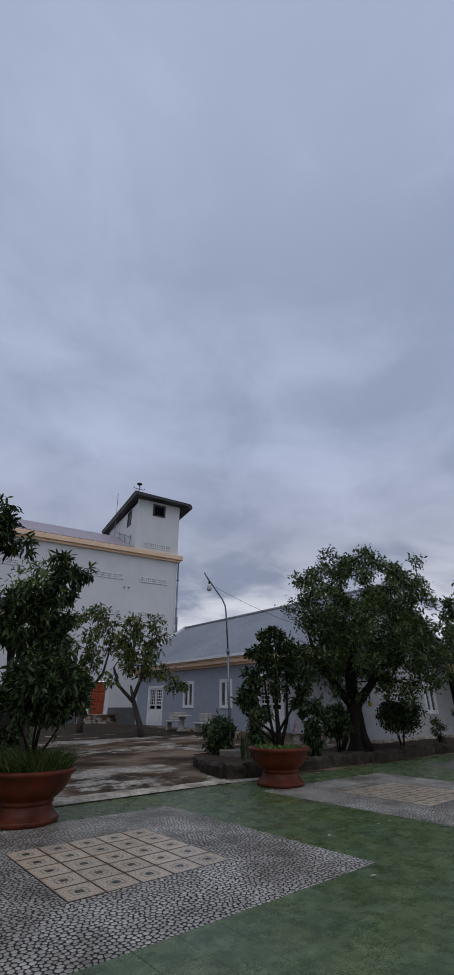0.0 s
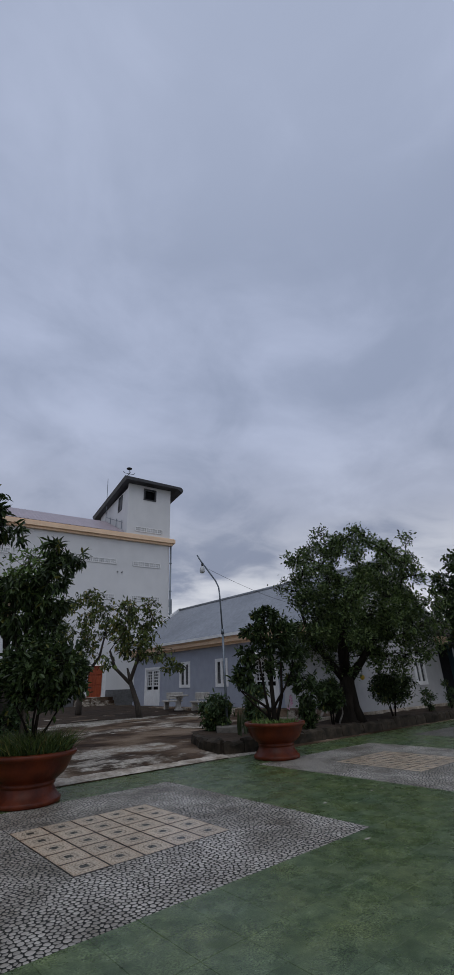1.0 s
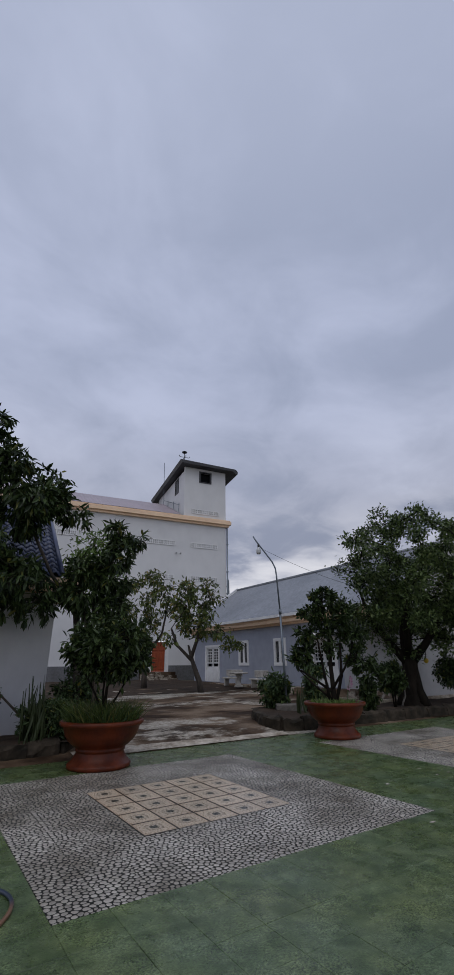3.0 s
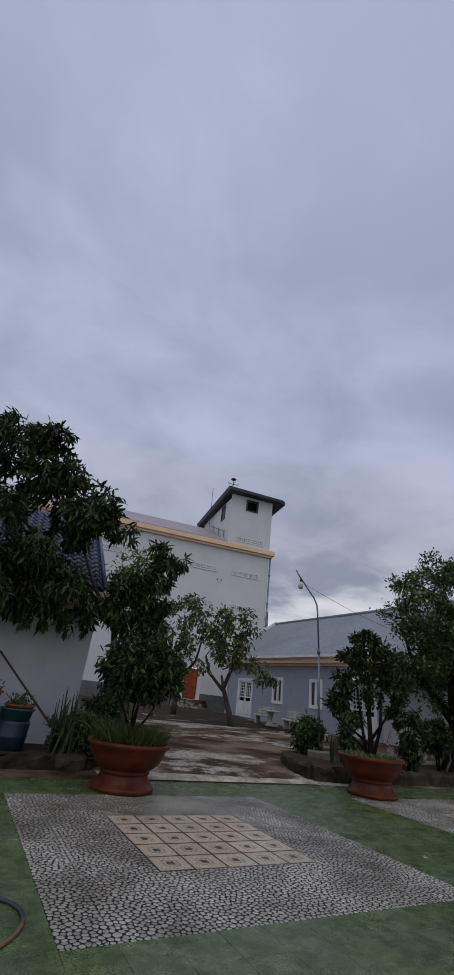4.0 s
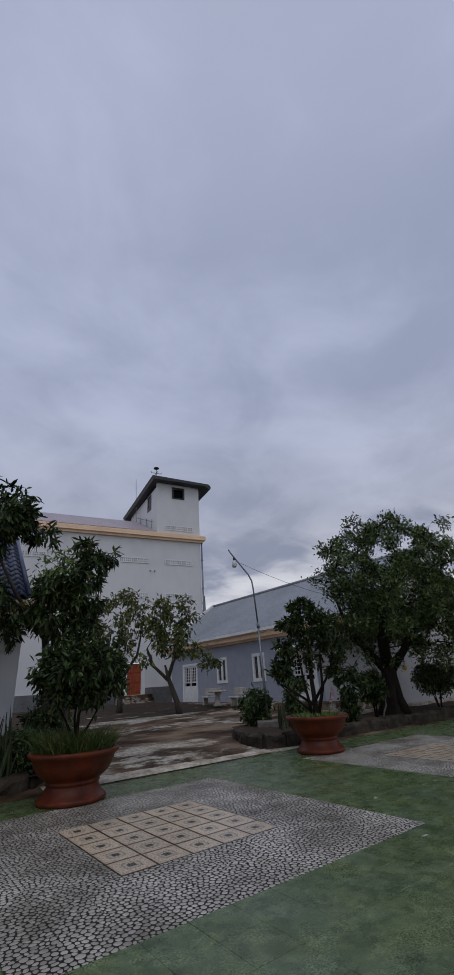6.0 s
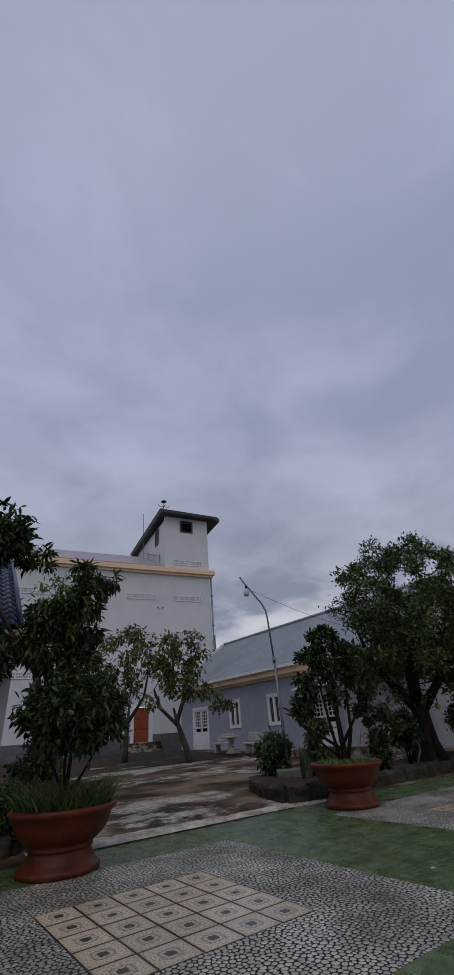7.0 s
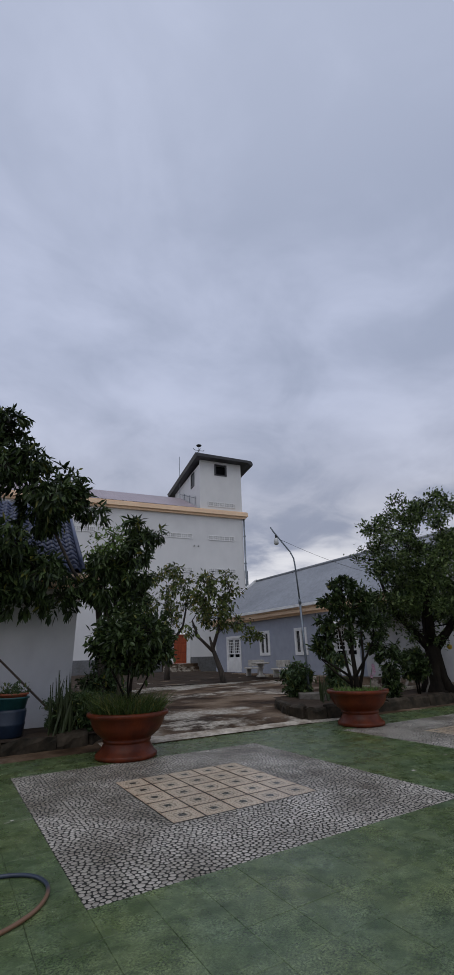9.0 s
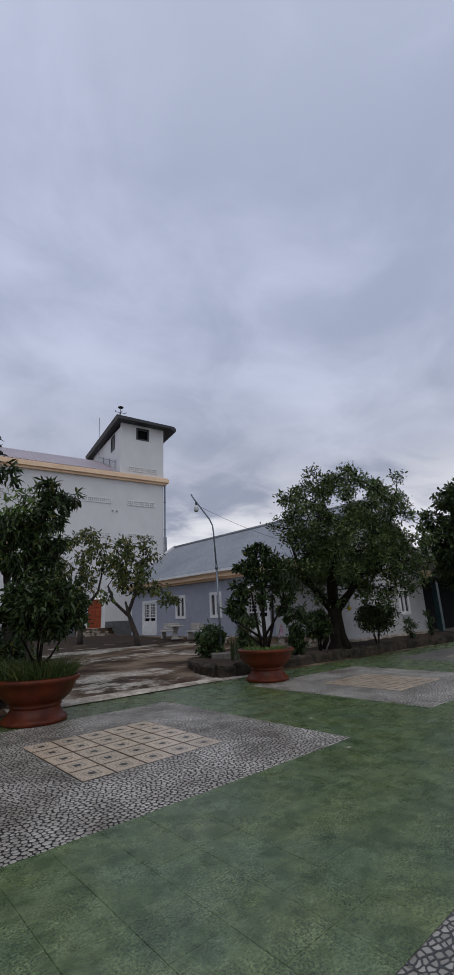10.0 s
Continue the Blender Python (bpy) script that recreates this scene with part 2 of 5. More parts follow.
def green_tile_material():
    """Worn green tile: grit of light and dark grains, thick in some spots and rubbed off in others."""
    m = bpy.data.materials.new("green_tile")
    m.use_nodes = True
    n, l = m.node_tree.nodes, m.node_tree.links
    bs = n["Principled BSDF"]
    pos = n.new("ShaderNodeNewGeometry").outputs["Position"]

    def tex(scale, detail, rough=0.6):
        k = n.new("ShaderNodeTexNoise")
        k.inputs["Scale"].default_value, k.inputs["Detail"].default_value, k.inputs["Roughness"].default_value = scale, detail, rough
        l.new(pos, k.inputs["Vector"])
        return k.outputs[0]

    def ramp(src, a, ca, b, cb):
        k = n.new("ShaderNodeValToRGB")
        e = k.color_ramp.elements
        e[0].position, e[0].color, e[1].position, e[1].color = a, (*ca, 1), b, (*cb, 1)
        l.new(src, k.inputs[0])
        return k.outputs[0]

    def mix(kind, fac, a, b):
        k = n.new("ShaderNodeMixRGB")
        k.blend_type = kind
        for i, q in enumerate((fac, a, b)):
            if isinstance(q, (int, float)):
                k.inputs[i].default_value = q
            else:
                l.new(q, k.inputs[i])
        return k.outputs[0]
    hue = ramp(tex(1.1, 5), 0.34, (0.094, 0.140, 0.080), 0.66, (0.124, 0.162, 0.068))
    blotch = ramp(tex(3.4, 6, 0.7), 0.40, (0.52, 0.60, 0.45), 0.58, (1.1, 1.08, 1.05))
    moss = ramp(tex(9.0, 8, 0.75), 0.36, (0.5, 0.55, 0.42), 0.60, (1.15, 1.12, 1.1))
    grit = ramp(tex(62, 4, 0.75), 0.40, (0.38, 0.42, 0.36), 0.62, (1.75, 1.7, 1.62))
    film = ramp(tex(2.6, 4), 0.36, (0.35, 0.35, 0.35), 0.58, (1, 1, 1))
    col = mix("MULTIPLY", 0.85, hue, moss)
    col = mix("MULTIPLY", 0.9, col, blotch)
    col = mix("MIX", film, col, mix("MULTIPLY", 1.0, col, grit))
    hs = n.new("ShaderNodeHueSaturation")
    mr = n.new("ShaderNodeMapRange")
    mr.inputs["To Min"].default_value, mr.inputs["To Max"].default_value = 0.93, 1.07
    l.new(n.new("ShaderNodeObjectInfo").outputs["Random"], mr.inputs[0])
    l.new(mr.outputs[0], hs.inputs["Value"])
    l.new(col, hs.inputs["Color"])
    l.new(hs.outputs[0], bs.inputs["Base Color"])
    l.new(ramp(tex(3.0, 5), 0.35, (0.14, 0.14, 0.14), 0.65, (0.42, 0.42, 0.42)), bs.inputs["Roughness"])
    bp = n.new("ShaderNodeBump")
    bp.inputs["Strength"].default_value, bp.inputs["Distance"].default_value = 0.35, 0.006
    l.new(tex(120, 3), bp.inputs["Height"])
    l.new(bp.outputs[0], bs.inputs["Normal"])
    MATS["green_tile"] = m


green_tile_material()
material("grout", (0.13, 0.145, 0.095), (0.03, 0.04, 0.025), grain=20, patch=1.9, rough=0.7, spread=0.25)
material("pebble_bed", (0.022, 0.022, 0.018), (0.010, 0.011, 0.009), grain=40, patch=2.0, rough=0.8, spec=0.15)
material("pebble_stone", (0.46, 0.43, 0.375), (0.21, 0.187, 0.15), grain=45, patch=0.9, rough=0.22, bump=0.08, island=0.22, spread=0.35, mottle=0.3)


def yard_material():
    """Brown weathered concrete: pale worn streaks that run across the yard over darker damp ground."""
    m = bpy.data.materials.new("yard_concrete")
    m.use_nodes = True
    n, l = m.node_tree.nodes, m.node_tree.links
    bs = n["Principled BSDF"]
    pos = n.new("ShaderNodeNewGeometry").outputs["Position"]

    def tex(scale, detail, rough, stretch, distort=0.0):
        mp = n.new("ShaderNodeMapping")
        mp.inputs["Scale"].default_value = stretch
        mp.inputs["Rotation"].default_value = (0, 0, -0.2)
        l.new(pos, mp.inputs[0])
        k = n.new("ShaderNodeTexNoise")
        k.inputs["Scale"].default_value, k.inputs["Detail"].default_value = scale, detail
        k.inputs["Roughness"].default_value, k.inputs["Distortion"].default_value = rough, distort
        l.new(mp.outputs[0], k.inputs["Vector"])
        return k.outputs[0]

    def ramp(src, *stops):
        k = n.new("ShaderNodeValToRGB")
        while len(k.color_ramp.elements) < len(stops):
            k.color_ramp.elements.new(0.5)
        for e, (p, c) in zip(k.color_ramp.elements, stops):
            e.position, e.color = p, (*c, 1)
        l.new(src, k.inputs[0])
        return k.outputs[0]

    def mix(kind, fac, a, b):
        k = n.new("ShaderNodeMixRGB")
        k.blend_type = kind
        for i, q in enumerate((fac, a, b)):
            if isinstance(q, (int, float)):
                k.inputs[i].default_value = q
            else:
                l.new(q, k.inputs[i])
        return k.outputs[0]
    ground = ramp(tex(0.7, 8, 0.6, (0.75, 1.0, 1)), (0.40, (0.034, 0.021, 0.013)), (0.50, (0.088, 0.058, 0.037)), (0.62, (0.20, 0.147, 0.102)))
    pale = ramp(tex(0.42, 9, 0.62, (0.7, 1.1, 1), 0.4), (0.49, (0, 0, 0)), (0.56, (0.95, 0.95, 0.95)))
    scraps = ramp(tex(1.7, 8, 0.68, (0.7, 1.2, 1)), (0.46, (0.04, 0.04, 0.04)), (0.55, (1, 1, 1)))
    lime = ramp(tex(11, 4, 0.6, (1, 1, 1)), (0.35, (0.28, 0.245, 0.195)), (0.65, (0.52, 0.48, 0.41)))
    col = mix("MIX", mix("MULTIPLY", 1.0, pale, scraps), ground, lime)
    col = mix("OVERLAY", 0.7, col, tex(30, 5, 0.7, (1, 1, 1)))
    l.new(col, bs.inputs["Base Color"])
    l.new(ramp(tex(1.3, 5, 0.6, (0.7, 1, 1)), (0.35, (0.65, 0.65, 0.65)), (0.65, (0.95, 0.95, 0.95))), bs.inputs["Roughness"])
    bs.inputs["Specular IOR Level"].default_value = 0.08
    bp = n.new("ShaderNodeBump")
    bp.inputs["Strength"].default_value, bp.inputs["Distance"].default_value = 0.4, 0.02
    l.new(tex(9, 6, 0.65, (1, 1, 1)), bp.inputs["Height"])
    l.new(bp.outputs[0], bs.inputs["Normal"])
    MATS["concrete"] = m


yard_material()
material("apron", (0.52, 0.465, 0.385), (0.26, 0.215, 0.165), spec=0.1, grain=18, patch=2.2, rough=0.75, bump=0.3, spread=0.3, mottle=0.7)
material("lime", (0.52, 0.485, 0.42), (0.28, 0.25, 0.20), grain=14, patch=1.5, rough=0.85, bump=0.2, mottle=0.8, spec=0.15)
material("soil", (0.075, 0.055, 0.04), (0.03, 0.023, 0.018), grain=14, patch=2.0, rough=0.95, bump=0.6, spec=0.1)
material("earth", (0.13, 0.11, 0.08), (0.06, 0.06, 0.035), grain=8, patch=0.2, rough=0.95, bump=0.5)
material("stone", (0.062, 0.049, 0.036), (0.016, 0.014, 0.010), spec=0.15, grain=16, patch=3.5, rough=0.85, bump=0.7, vary=0.25)
material("pale_wall", (0.66, 0.665, 0.665), (0.60, 0.605, 0.61), grain=1.2, patch=0.35, rough=0.85, bump=0.02, stretch=(1, 1, 0.7), mottle=0.15)
material("blue_wall", (0.335, 0.36, 0.425), (0.29, 0.315, 0.375), grain=3, patch=0.5, rough=0.8, bump=0.03, stretch=(1, 1, 0.8), mottle=0.15)
material("white_wall", (0.48, 0.48, 0.48), (0.41, 0.41, 0.415), grain=3, patch=0.6, rough=0.85, bump=0.03, stretch=(1, 1, 0.8), mottle=0.15)
material("house_white", (0.66, 0.665, 0.69), (0.55, 0.555, 0.575), grain=3, patch=0.6, rough=0.85, bump=0.03, stretch=(1, 1, 0.8), mottle=0.15)
material("cornice", (0.86, 0.63, 0.43), (0.76, 0.54, 0.36), grain=12, patch=0.7, rough=0.7, bump=0.05)
material("skirting", (0.15, 0.155, 0.165), (0.09, 0.09, 0.09), grain=8, patch=1.0, rough=0.85)
material("metal_roof", (0.27, 0.285, 0.31), (0.21, 0.225, 0.245), grain=5, patch=0.4, rough=0.5, bump=0.05, metal=0.25)
material("violet_roof", (0.40, 0.335, 0.36), (0.30, 0.25, 0.27), grain=5, patch=0.4, rough=0.5, bump=0.05)
material("dark_roof", (0.035, 0.036, 0.04), (0.02, 0.02, 0.022), grain=10, patch=1.0, rough=0.5)
material("vent_shade", (0.61, 0.615, 0.615), rough=0.9)
material("vent_paint", (0.74, 0.745, 0.745), (0.66, 0.665, 0.665), grain=8, patch=2.0, rough=0.8)
material("white_paint", (0.8, 0.8, 0.8), (0.66, 0.67, 0.67), grain=20, patch=2.0, rough=0.5, bump=0.03)
# near-black colour that carries the shade of unlit insides
material("shade_black", (0.015, 0.016, 0.018), rough=0.95, spec=0.05)
material("pane_glass", (0.02, 0.022, 0.026), rough=0.2, bump=0.02)
material("red_door", (0.36, 0.075, 0.025), (0.22, 0.04, 0.015), grain=18, patch=2.5, rough=0.45, bump=0.1, stretch=(4, 4, 0.6))
material("terracotta", (0.135, 0.027, 0.008), (0.058, 0.013, 0.006), spec=0.2, grain=22, patch=2.6, rough=0.4, bump=0.12, stretch=(1, 1, 0.6))
material("bark", (0.026, 0.021, 0.016), (0.009, 0.008, 0.007), grain=20, patch=4.0, rough=0.95, spec=0.08, bump=0.8, stretch=(1, 1, 0.35))
material("pale_bark", (0.072, 0.058, 0.045), (0.022, 0.018, 0.015), grain=20, patch=5.0, rough=0.9, bump=0.7, stretch=(1, 1, 0.35))
material("steel", (0.2, 0.23, 0.26), (0.12, 0.14, 0.16), grain=20, patch=3.0, rough=0.45, metal=0.6)
material("lamp_glass", (0.7, 0.72, 0.72), rough=0.25)
material("cable", (0.02, 0.02, 0.02), rough=0.6)
material("roof_tile", (0.045, 0.06, 0.12), (0.02, 0.027, 0.06), grain=20, patch=2.0, rough=0.35, vary=0.25)
material("roof_tile_old", (0.12, 0.085, 0.07), (0.05, 0.045, 0.04), grain=20, patch=2.0, rough=0.7, vary=0.25)
material("teal_metal", (0.035, 0.10, 0.11), (0.02, 0.055, 0.06), grain=15, patch=2.0, rough=0.5)
material("blue_plastic", (0.009, 0.022, 0.048), (0.006, 0.014, 0.03), grain=20, patch=3.0, rough=0.45)
material("teal_plastic", (0.014, 0.08, 0.085), (0.009, 0.05, 0.055), grain=20, patch=3.0, rough=0.45)
material("orange_plastic", (0.28, 0.075, 0.035), (0.17, 0.045, 0.022), grain=20, patch=3.0, rough=0.5)
hose = material("hose_rubber", (0.03, 0.04, 0.065), (0.02, 0.028, 0.045), grain=20, patch=2.0, rough=0.4)
hn, hl = hose.node_tree.nodes, hose.node_tree.links
hy = hn.new("ShaderNodeSeparateXYZ")
hl.new(hn.new("ShaderNodeNewGeometry").outputs["Position"], hy.inputs[0])
hr = hn.new("ShaderNodeValToRGB")
hr.color_ramp.elements[0].position, hr.color_ramp.elements[0].color = 0.40, (0.17, 0.09, 0.05, 1)
hr.color_ramp.elements[1].position, hr.color_ramp.elements[1].color = 0.52, (0.028, 0.04, 0.065, 1)
hm = hn.new("ShaderNodeMapRange")
hm.inputs["From Min"].default_value, hm.inputs["From Max"].default_value = -1.4, -0.1
hl.new(hy.outputs[1], hm.inputs[0])
hl.new(hm.outputs[0], hr.inputs[0])
hl.new(hr.outputs[0], hn["Principled BSDF"].inputs["Base Color"])
material("wood_pole", (0.10, 0.07, 0.05), rough=0.8)
material("cast_stone", (0.52, 0.50, 0.46), (0.30, 0.28, 0.25), grain=20, patch=4.0, rough=0.8)
material("cast_stone_dark", (0.20, 0.185, 0.16), (0.09, 0.08, 0.07), grain=20, patch=4.0, rough=0.85)
material("petal_pink", (0.55, 0.28, 0.42), rough=0.6, island=0.2)
material("fruit_yellow", (0.55, 0.36, 0.03), rough=0.5)
leaf_material("leaf_dark", (0.006, 0.014, 0.005), (0.066, 0.103, 0.032), part_yellow=0.03)
leaf_material("leaf_broad", (0.009, 0.021, 0.007), (0.135, 0.195, 0.062), (0.16, 0.19, 0.07), 0.06)
leaf_material("leaf_mid", (0.030, 0.058, 0.024), (0.075, 0.115, 0.042), part_yellow=0.08)
leaf_material("leaf_light", (0.022, 0.038, 0.012), (0.145, 0.185, 0.05), (0.28, 0.20, 0.05), 0.12)
leaf_material("leaf_lime", (0.09, 0.15, 0.04), (0.17, 0.26, 0.07))
leaf_material("grass", (0.024, 0.044, 0.011), (0.085, 0.125, 0.03), (0.2, 0.16, 0.06), 0.12)
leaf_material("snake_leaf", (0.02, 0.032, 0.015), (0.048, 0.064, 0.026), (0.16, 0.15, 0.06), 0.12)


# ---- mesh building ----
class Shape:
    """Collects vertices and faces for one mesh."""

    def __init__(self):
        self.v, self.f = [], []

    def add(self, verts, faces):
        k = len(self.v)
        self.v.extend(tuple(p) for p in verts)
        self.f.extend(tuple(k + i for i in q) for q in faces)
        return self

    def box(self, x0, x1, y0, y1, z0, z1, bevel=0.0):
        if bevel <= 0:
            return self.add([(x0, y0, z0), (x1, y0, z0), (x1, y1, z0), (x0, y1, z0), (x0, y0, z1), (x1, y0, z1), (x1, y1, z1), (x0, y1, z1)],
                            [(0, 3, 2, 1), (4, 5, 6, 7), (0, 1, 5, 4), (1, 2, 6, 5), (2, 3, 7, 6), (3, 0, 4, 7)])
        b = bevel
        ring = lambda i, z: [(x0 + i, y0 + i, z), (x1 - i, y0 + i, z), (x1 - i, y1 - i, z), (x0 + i, y1 - i, z)]
        vs = ring(b, z0) + ring(0, z0 + b) + ring(0, z1 - b) + ring(b, z1)
        fs = [(3, 2, 1, 0), (12, 13, 14, 15)]
        for k in range(3):
            for i in range(4):
                j = (i + 1) % 4
                fs.append((4 * k + i, 4 * k + j, 4 * k + 4 + j, 4 * k + 4 + i))
        return self.add(vs, fs)

    def tube(self, pts, radii, n=8, cap=True):
        pts = [Vector(p) for p in pts]
        if not isinstance(radii, (list, tuple)):
            radii = [radii] * len(pts)
        vs, fs = [], []
        side = None
        for i, p in enumerate(pts):
            d = (pts[min(i + 1, len(pts) - 1)] - pts[max(i - 1, 0)]).normalized()
            if side is None:
                side = d.orthogonal().normalized()
            side = (side - d * side.dot(d)).normalized()
            other = d.cross(side)
            for k in range(n):
                a = 2 * math.pi * k / n
                vs.append(p + (side * math.cos(a) + other * math.sin(a)) * radii[i])
        for i in range(len(pts) - 1):
            for k in range(n):
                j = (k + 1) % n
                fs.append((i * n + k, i * n + j, i * n + n + j, i * n + n + k))
        if cap:
            fs.append(tuple(range(n - 1, -1, -1)))
            fs.append(tuple((len(pts) - 1) * n + k for k in range(n)))
        return self.add(vs, fs)

    def lathe(self, profile, n=40, centre=(0, 0, 0), wobble=0.0):
        vs, fs = [], []
        cx, cy, cz = centre
        for r, z in profile:
            for k in range(n):
                a = 2 * math.pi * k / n
                q = r * (1 + wobble * math.sin(3 * a + z * 9))
                vs.append((cx + q * math.cos(a), cy + q * math.sin(a), cz + z))
        for i in range(len(profile) - 1):
            for k in range(n):
                j = (k + 1) % n
                fs.append((i * n + k, i * n + j, i * n + n + j, i * n + n + k))
        fs.append(tuple(range(n - 1, -1, -1)))
        fs.append(tuple((len(profile) - 1) * n + k for k in range(n)))
        return self.add(vs, fs)

    def wall(self, xs, z0, z1, y0, y1, holes):
        """An upright wall from x = xs[0] to xs[1], y0 to y1 thick, with holes (x0, x1, z0, z1) right through it."""
        gx = sorted({xs[0], xs[1], *[h[0] for h in holes], *[h[1] for h in holes]})
        gz = sorted({z0, z1, *[h[2] for h in holes], *[h[3] for h in holes]})
        solid = lambda i, k: 0 <= i < len(gx) - 1 and 0 <= k < len(gz) - 1 and not any(
            h[0] <= (gx[i] + gx[i + 1]) / 2 <= h[1] and h[2] <= (gz[k] + gz[k + 1]) / 2 <= h[3] for h in holes)
        for i in range(len(gx) - 1):
            for k in range(len(gz) - 1):
                if not solid(i, k):
                    continue
                a, b, c, d = gx[i], gx[i + 1], gz[k], gz[k + 1]
                self.add([(a, y0, c), (b, y0, c), (b, y0, d), (a, y0, d)], [(0, 1, 2, 3)])
                self.add([(a, y1, c), (b, y1, c), (b, y1, d), (a, y1, d)], [(3, 2, 1, 0)])
                if not solid(i - 1, k):
                    self.add([(a, y0, c), (a, y1, c), (a, y1, d), (a, y0, d)], [(3, 2, 1, 0)])
                if not solid(i + 1, k):
                    self.add([(b, y0, c), (b, y1, c), (b, y1, d), (b, y0, d)], [(0, 1, 2, 3)])
                if not solid(i, k - 1):
                    self.add([(a, y0, c), (b, y0, c), (b, y1, c), (a, y1, c)], [(3, 2, 1, 0)])
                if not solid(i, k + 1):
                    self.add([(a, y0, d), (b, y0, d), (b, y1, d), (a, y1, d)], [(0, 1, 2, 3)])
        return self

    def prism(self, outline, y0, y1):
        """An outline of (x, z) drawn out from y0 to y1."""
        n = len(outline)
        vs = [(x, y0, z) for x, z in outline] + [(x, y1, z) for x, z in outline]
        fs = [tuple(range(n)), tuple(range(2 * n - 1, n - 1, -1))]
        fs += [(i, i + n, (i + 1) % n + n, (i + 1) % n) for i in range(n)]
        return self.add(vs, fs)

    def mesh(self, name, mat, smooth=False):
        me = bpy.data.meshes.new(name)
        me.from_pydata(self.v, [], self.f)
        me.materials.append(MATS[mat])
        if smooth:
            me.polygons.foreach_set("use_smooth", [True] * len(me.polygons))
        me.update()
        return me


def part(name, shape, mat, parent, label="", smooth=False):
    ob = new(name, shape.mesh(name, mat, smooth))
    ob.parent = parent
    return tagged(ob, label)


def thing(name, m, label, category, group="", kind=""):
    ob = new(name)
    ob.matrix_world = m
    ob.empty_display_size = 0.1
    return tagged(ob, label, category, group, kind)


def solo(name, shape, mat, label, category="", group="", kind="", m=None, smooth=False):
    ob = new(name, shape.mesh(name, mat, smooth))
    if m is not None:
        ob.matrix_world = m
    return tagged(ob, label, category, group, kind)


def rise(x, y):
    """Height of the yard: level with the patio at its edge, a short ramp, then a gentle climb to the buildings."""
    if y <= 4.4:
        return 0.0
    if y < 5.3:
        return 0.12 * (y - 4.4) / 0.9
    return 0.12 + 0.43 * min(1.0, (y - 5.3) / 18.0)


# ---- ground ----
def sheet(xs, ys, dz, bumpy=0.0, keep=None):
    s = Shape()
    for y in ys:
        for x in xs:
            s.v.append((x, y, rise(x, y) + dz + (bumpy * noise.noise(Vector((x * 1.3, y * 1.3, 0))) if bumpy else 0)))
    n = len(xs)
    for j in range(len(ys) - 1):
        for i in range(n - 1):
            if keep is None or keep((xs[i] + xs[i + 1]) / 2, (ys[j] + ys[j + 1]) / 2):
                s.f.append((j * n + i, j * n + i + 1, j * n + n + i + 1, j * n + n + i))
    return s


far_x = [-1500, -400, -120, -60] + [x for x in range(-40, 61, 4)] + [90, 160, 500, 1500]
far_y = [-1500, -400, -120, -60, -30, -10, 0, 4.4, 5.3, 8, 12, 16, 20, 24, 30, 40, 60, 120, 400, 1500]
solo("ground", sheet(far_x, far_y, -0.06), "earth", "bare brown earth around the courtyard", "ground", kind="structure")

yard_y = [4.4, 4.62, 4.85, 5.1, 5.3] + [5.3 + 0.55 * i for i in range(1, 29)]
solo("yard_pavement", sheet([-4 + 0.6 * i for i in range(38)], yard_y, 0.0, 0.012), "concrete",
     "stained grey concrete yard, worn and patched with pale marks", "pavement", kind="structure")


def apron():
    """Thin pale screed along the patio's edge, broader towards the white house, its far rim worn ragged."""
    s = Shape()
    n = 90
    for i in range(n):
        x = 0.55 + 5.25 * i / (n - 1)
        far = 4.93 - 0.04 * (x - 0.55) + 0.10 * noise.noise(Vector((x * 2.2, 1.0, 0))) + 0.05 * noise.noise(Vector((x * 9.0, 5.0, 0)))
        for k in range(5):
            y = 4.402 + (far - 4.402) * k / 4
            s.v.append((x, y, rise(x, y) + (0.020 if k < 4 else 0.004) + 0.004 * noise.noise(Vector((x * 3, y * 3, 2)))))
            if i and k:
                q = i * 5 + k
                s.f.append((q - 6, q - 1, q, q - 5))
    return s


solo("yard_apron", apron(), "apron", "pale concrete ramp at the patio's edge", "pavement", kind="structure")
solo("garden_soil", sheet([-4 + 0.5 * i for i in range(39)], [15.6 + 0.45 * i for i in range(36)], 0.012, 0.045), "soil",
     "dark trodden soil under the yard trees", "soil", kind="structure")


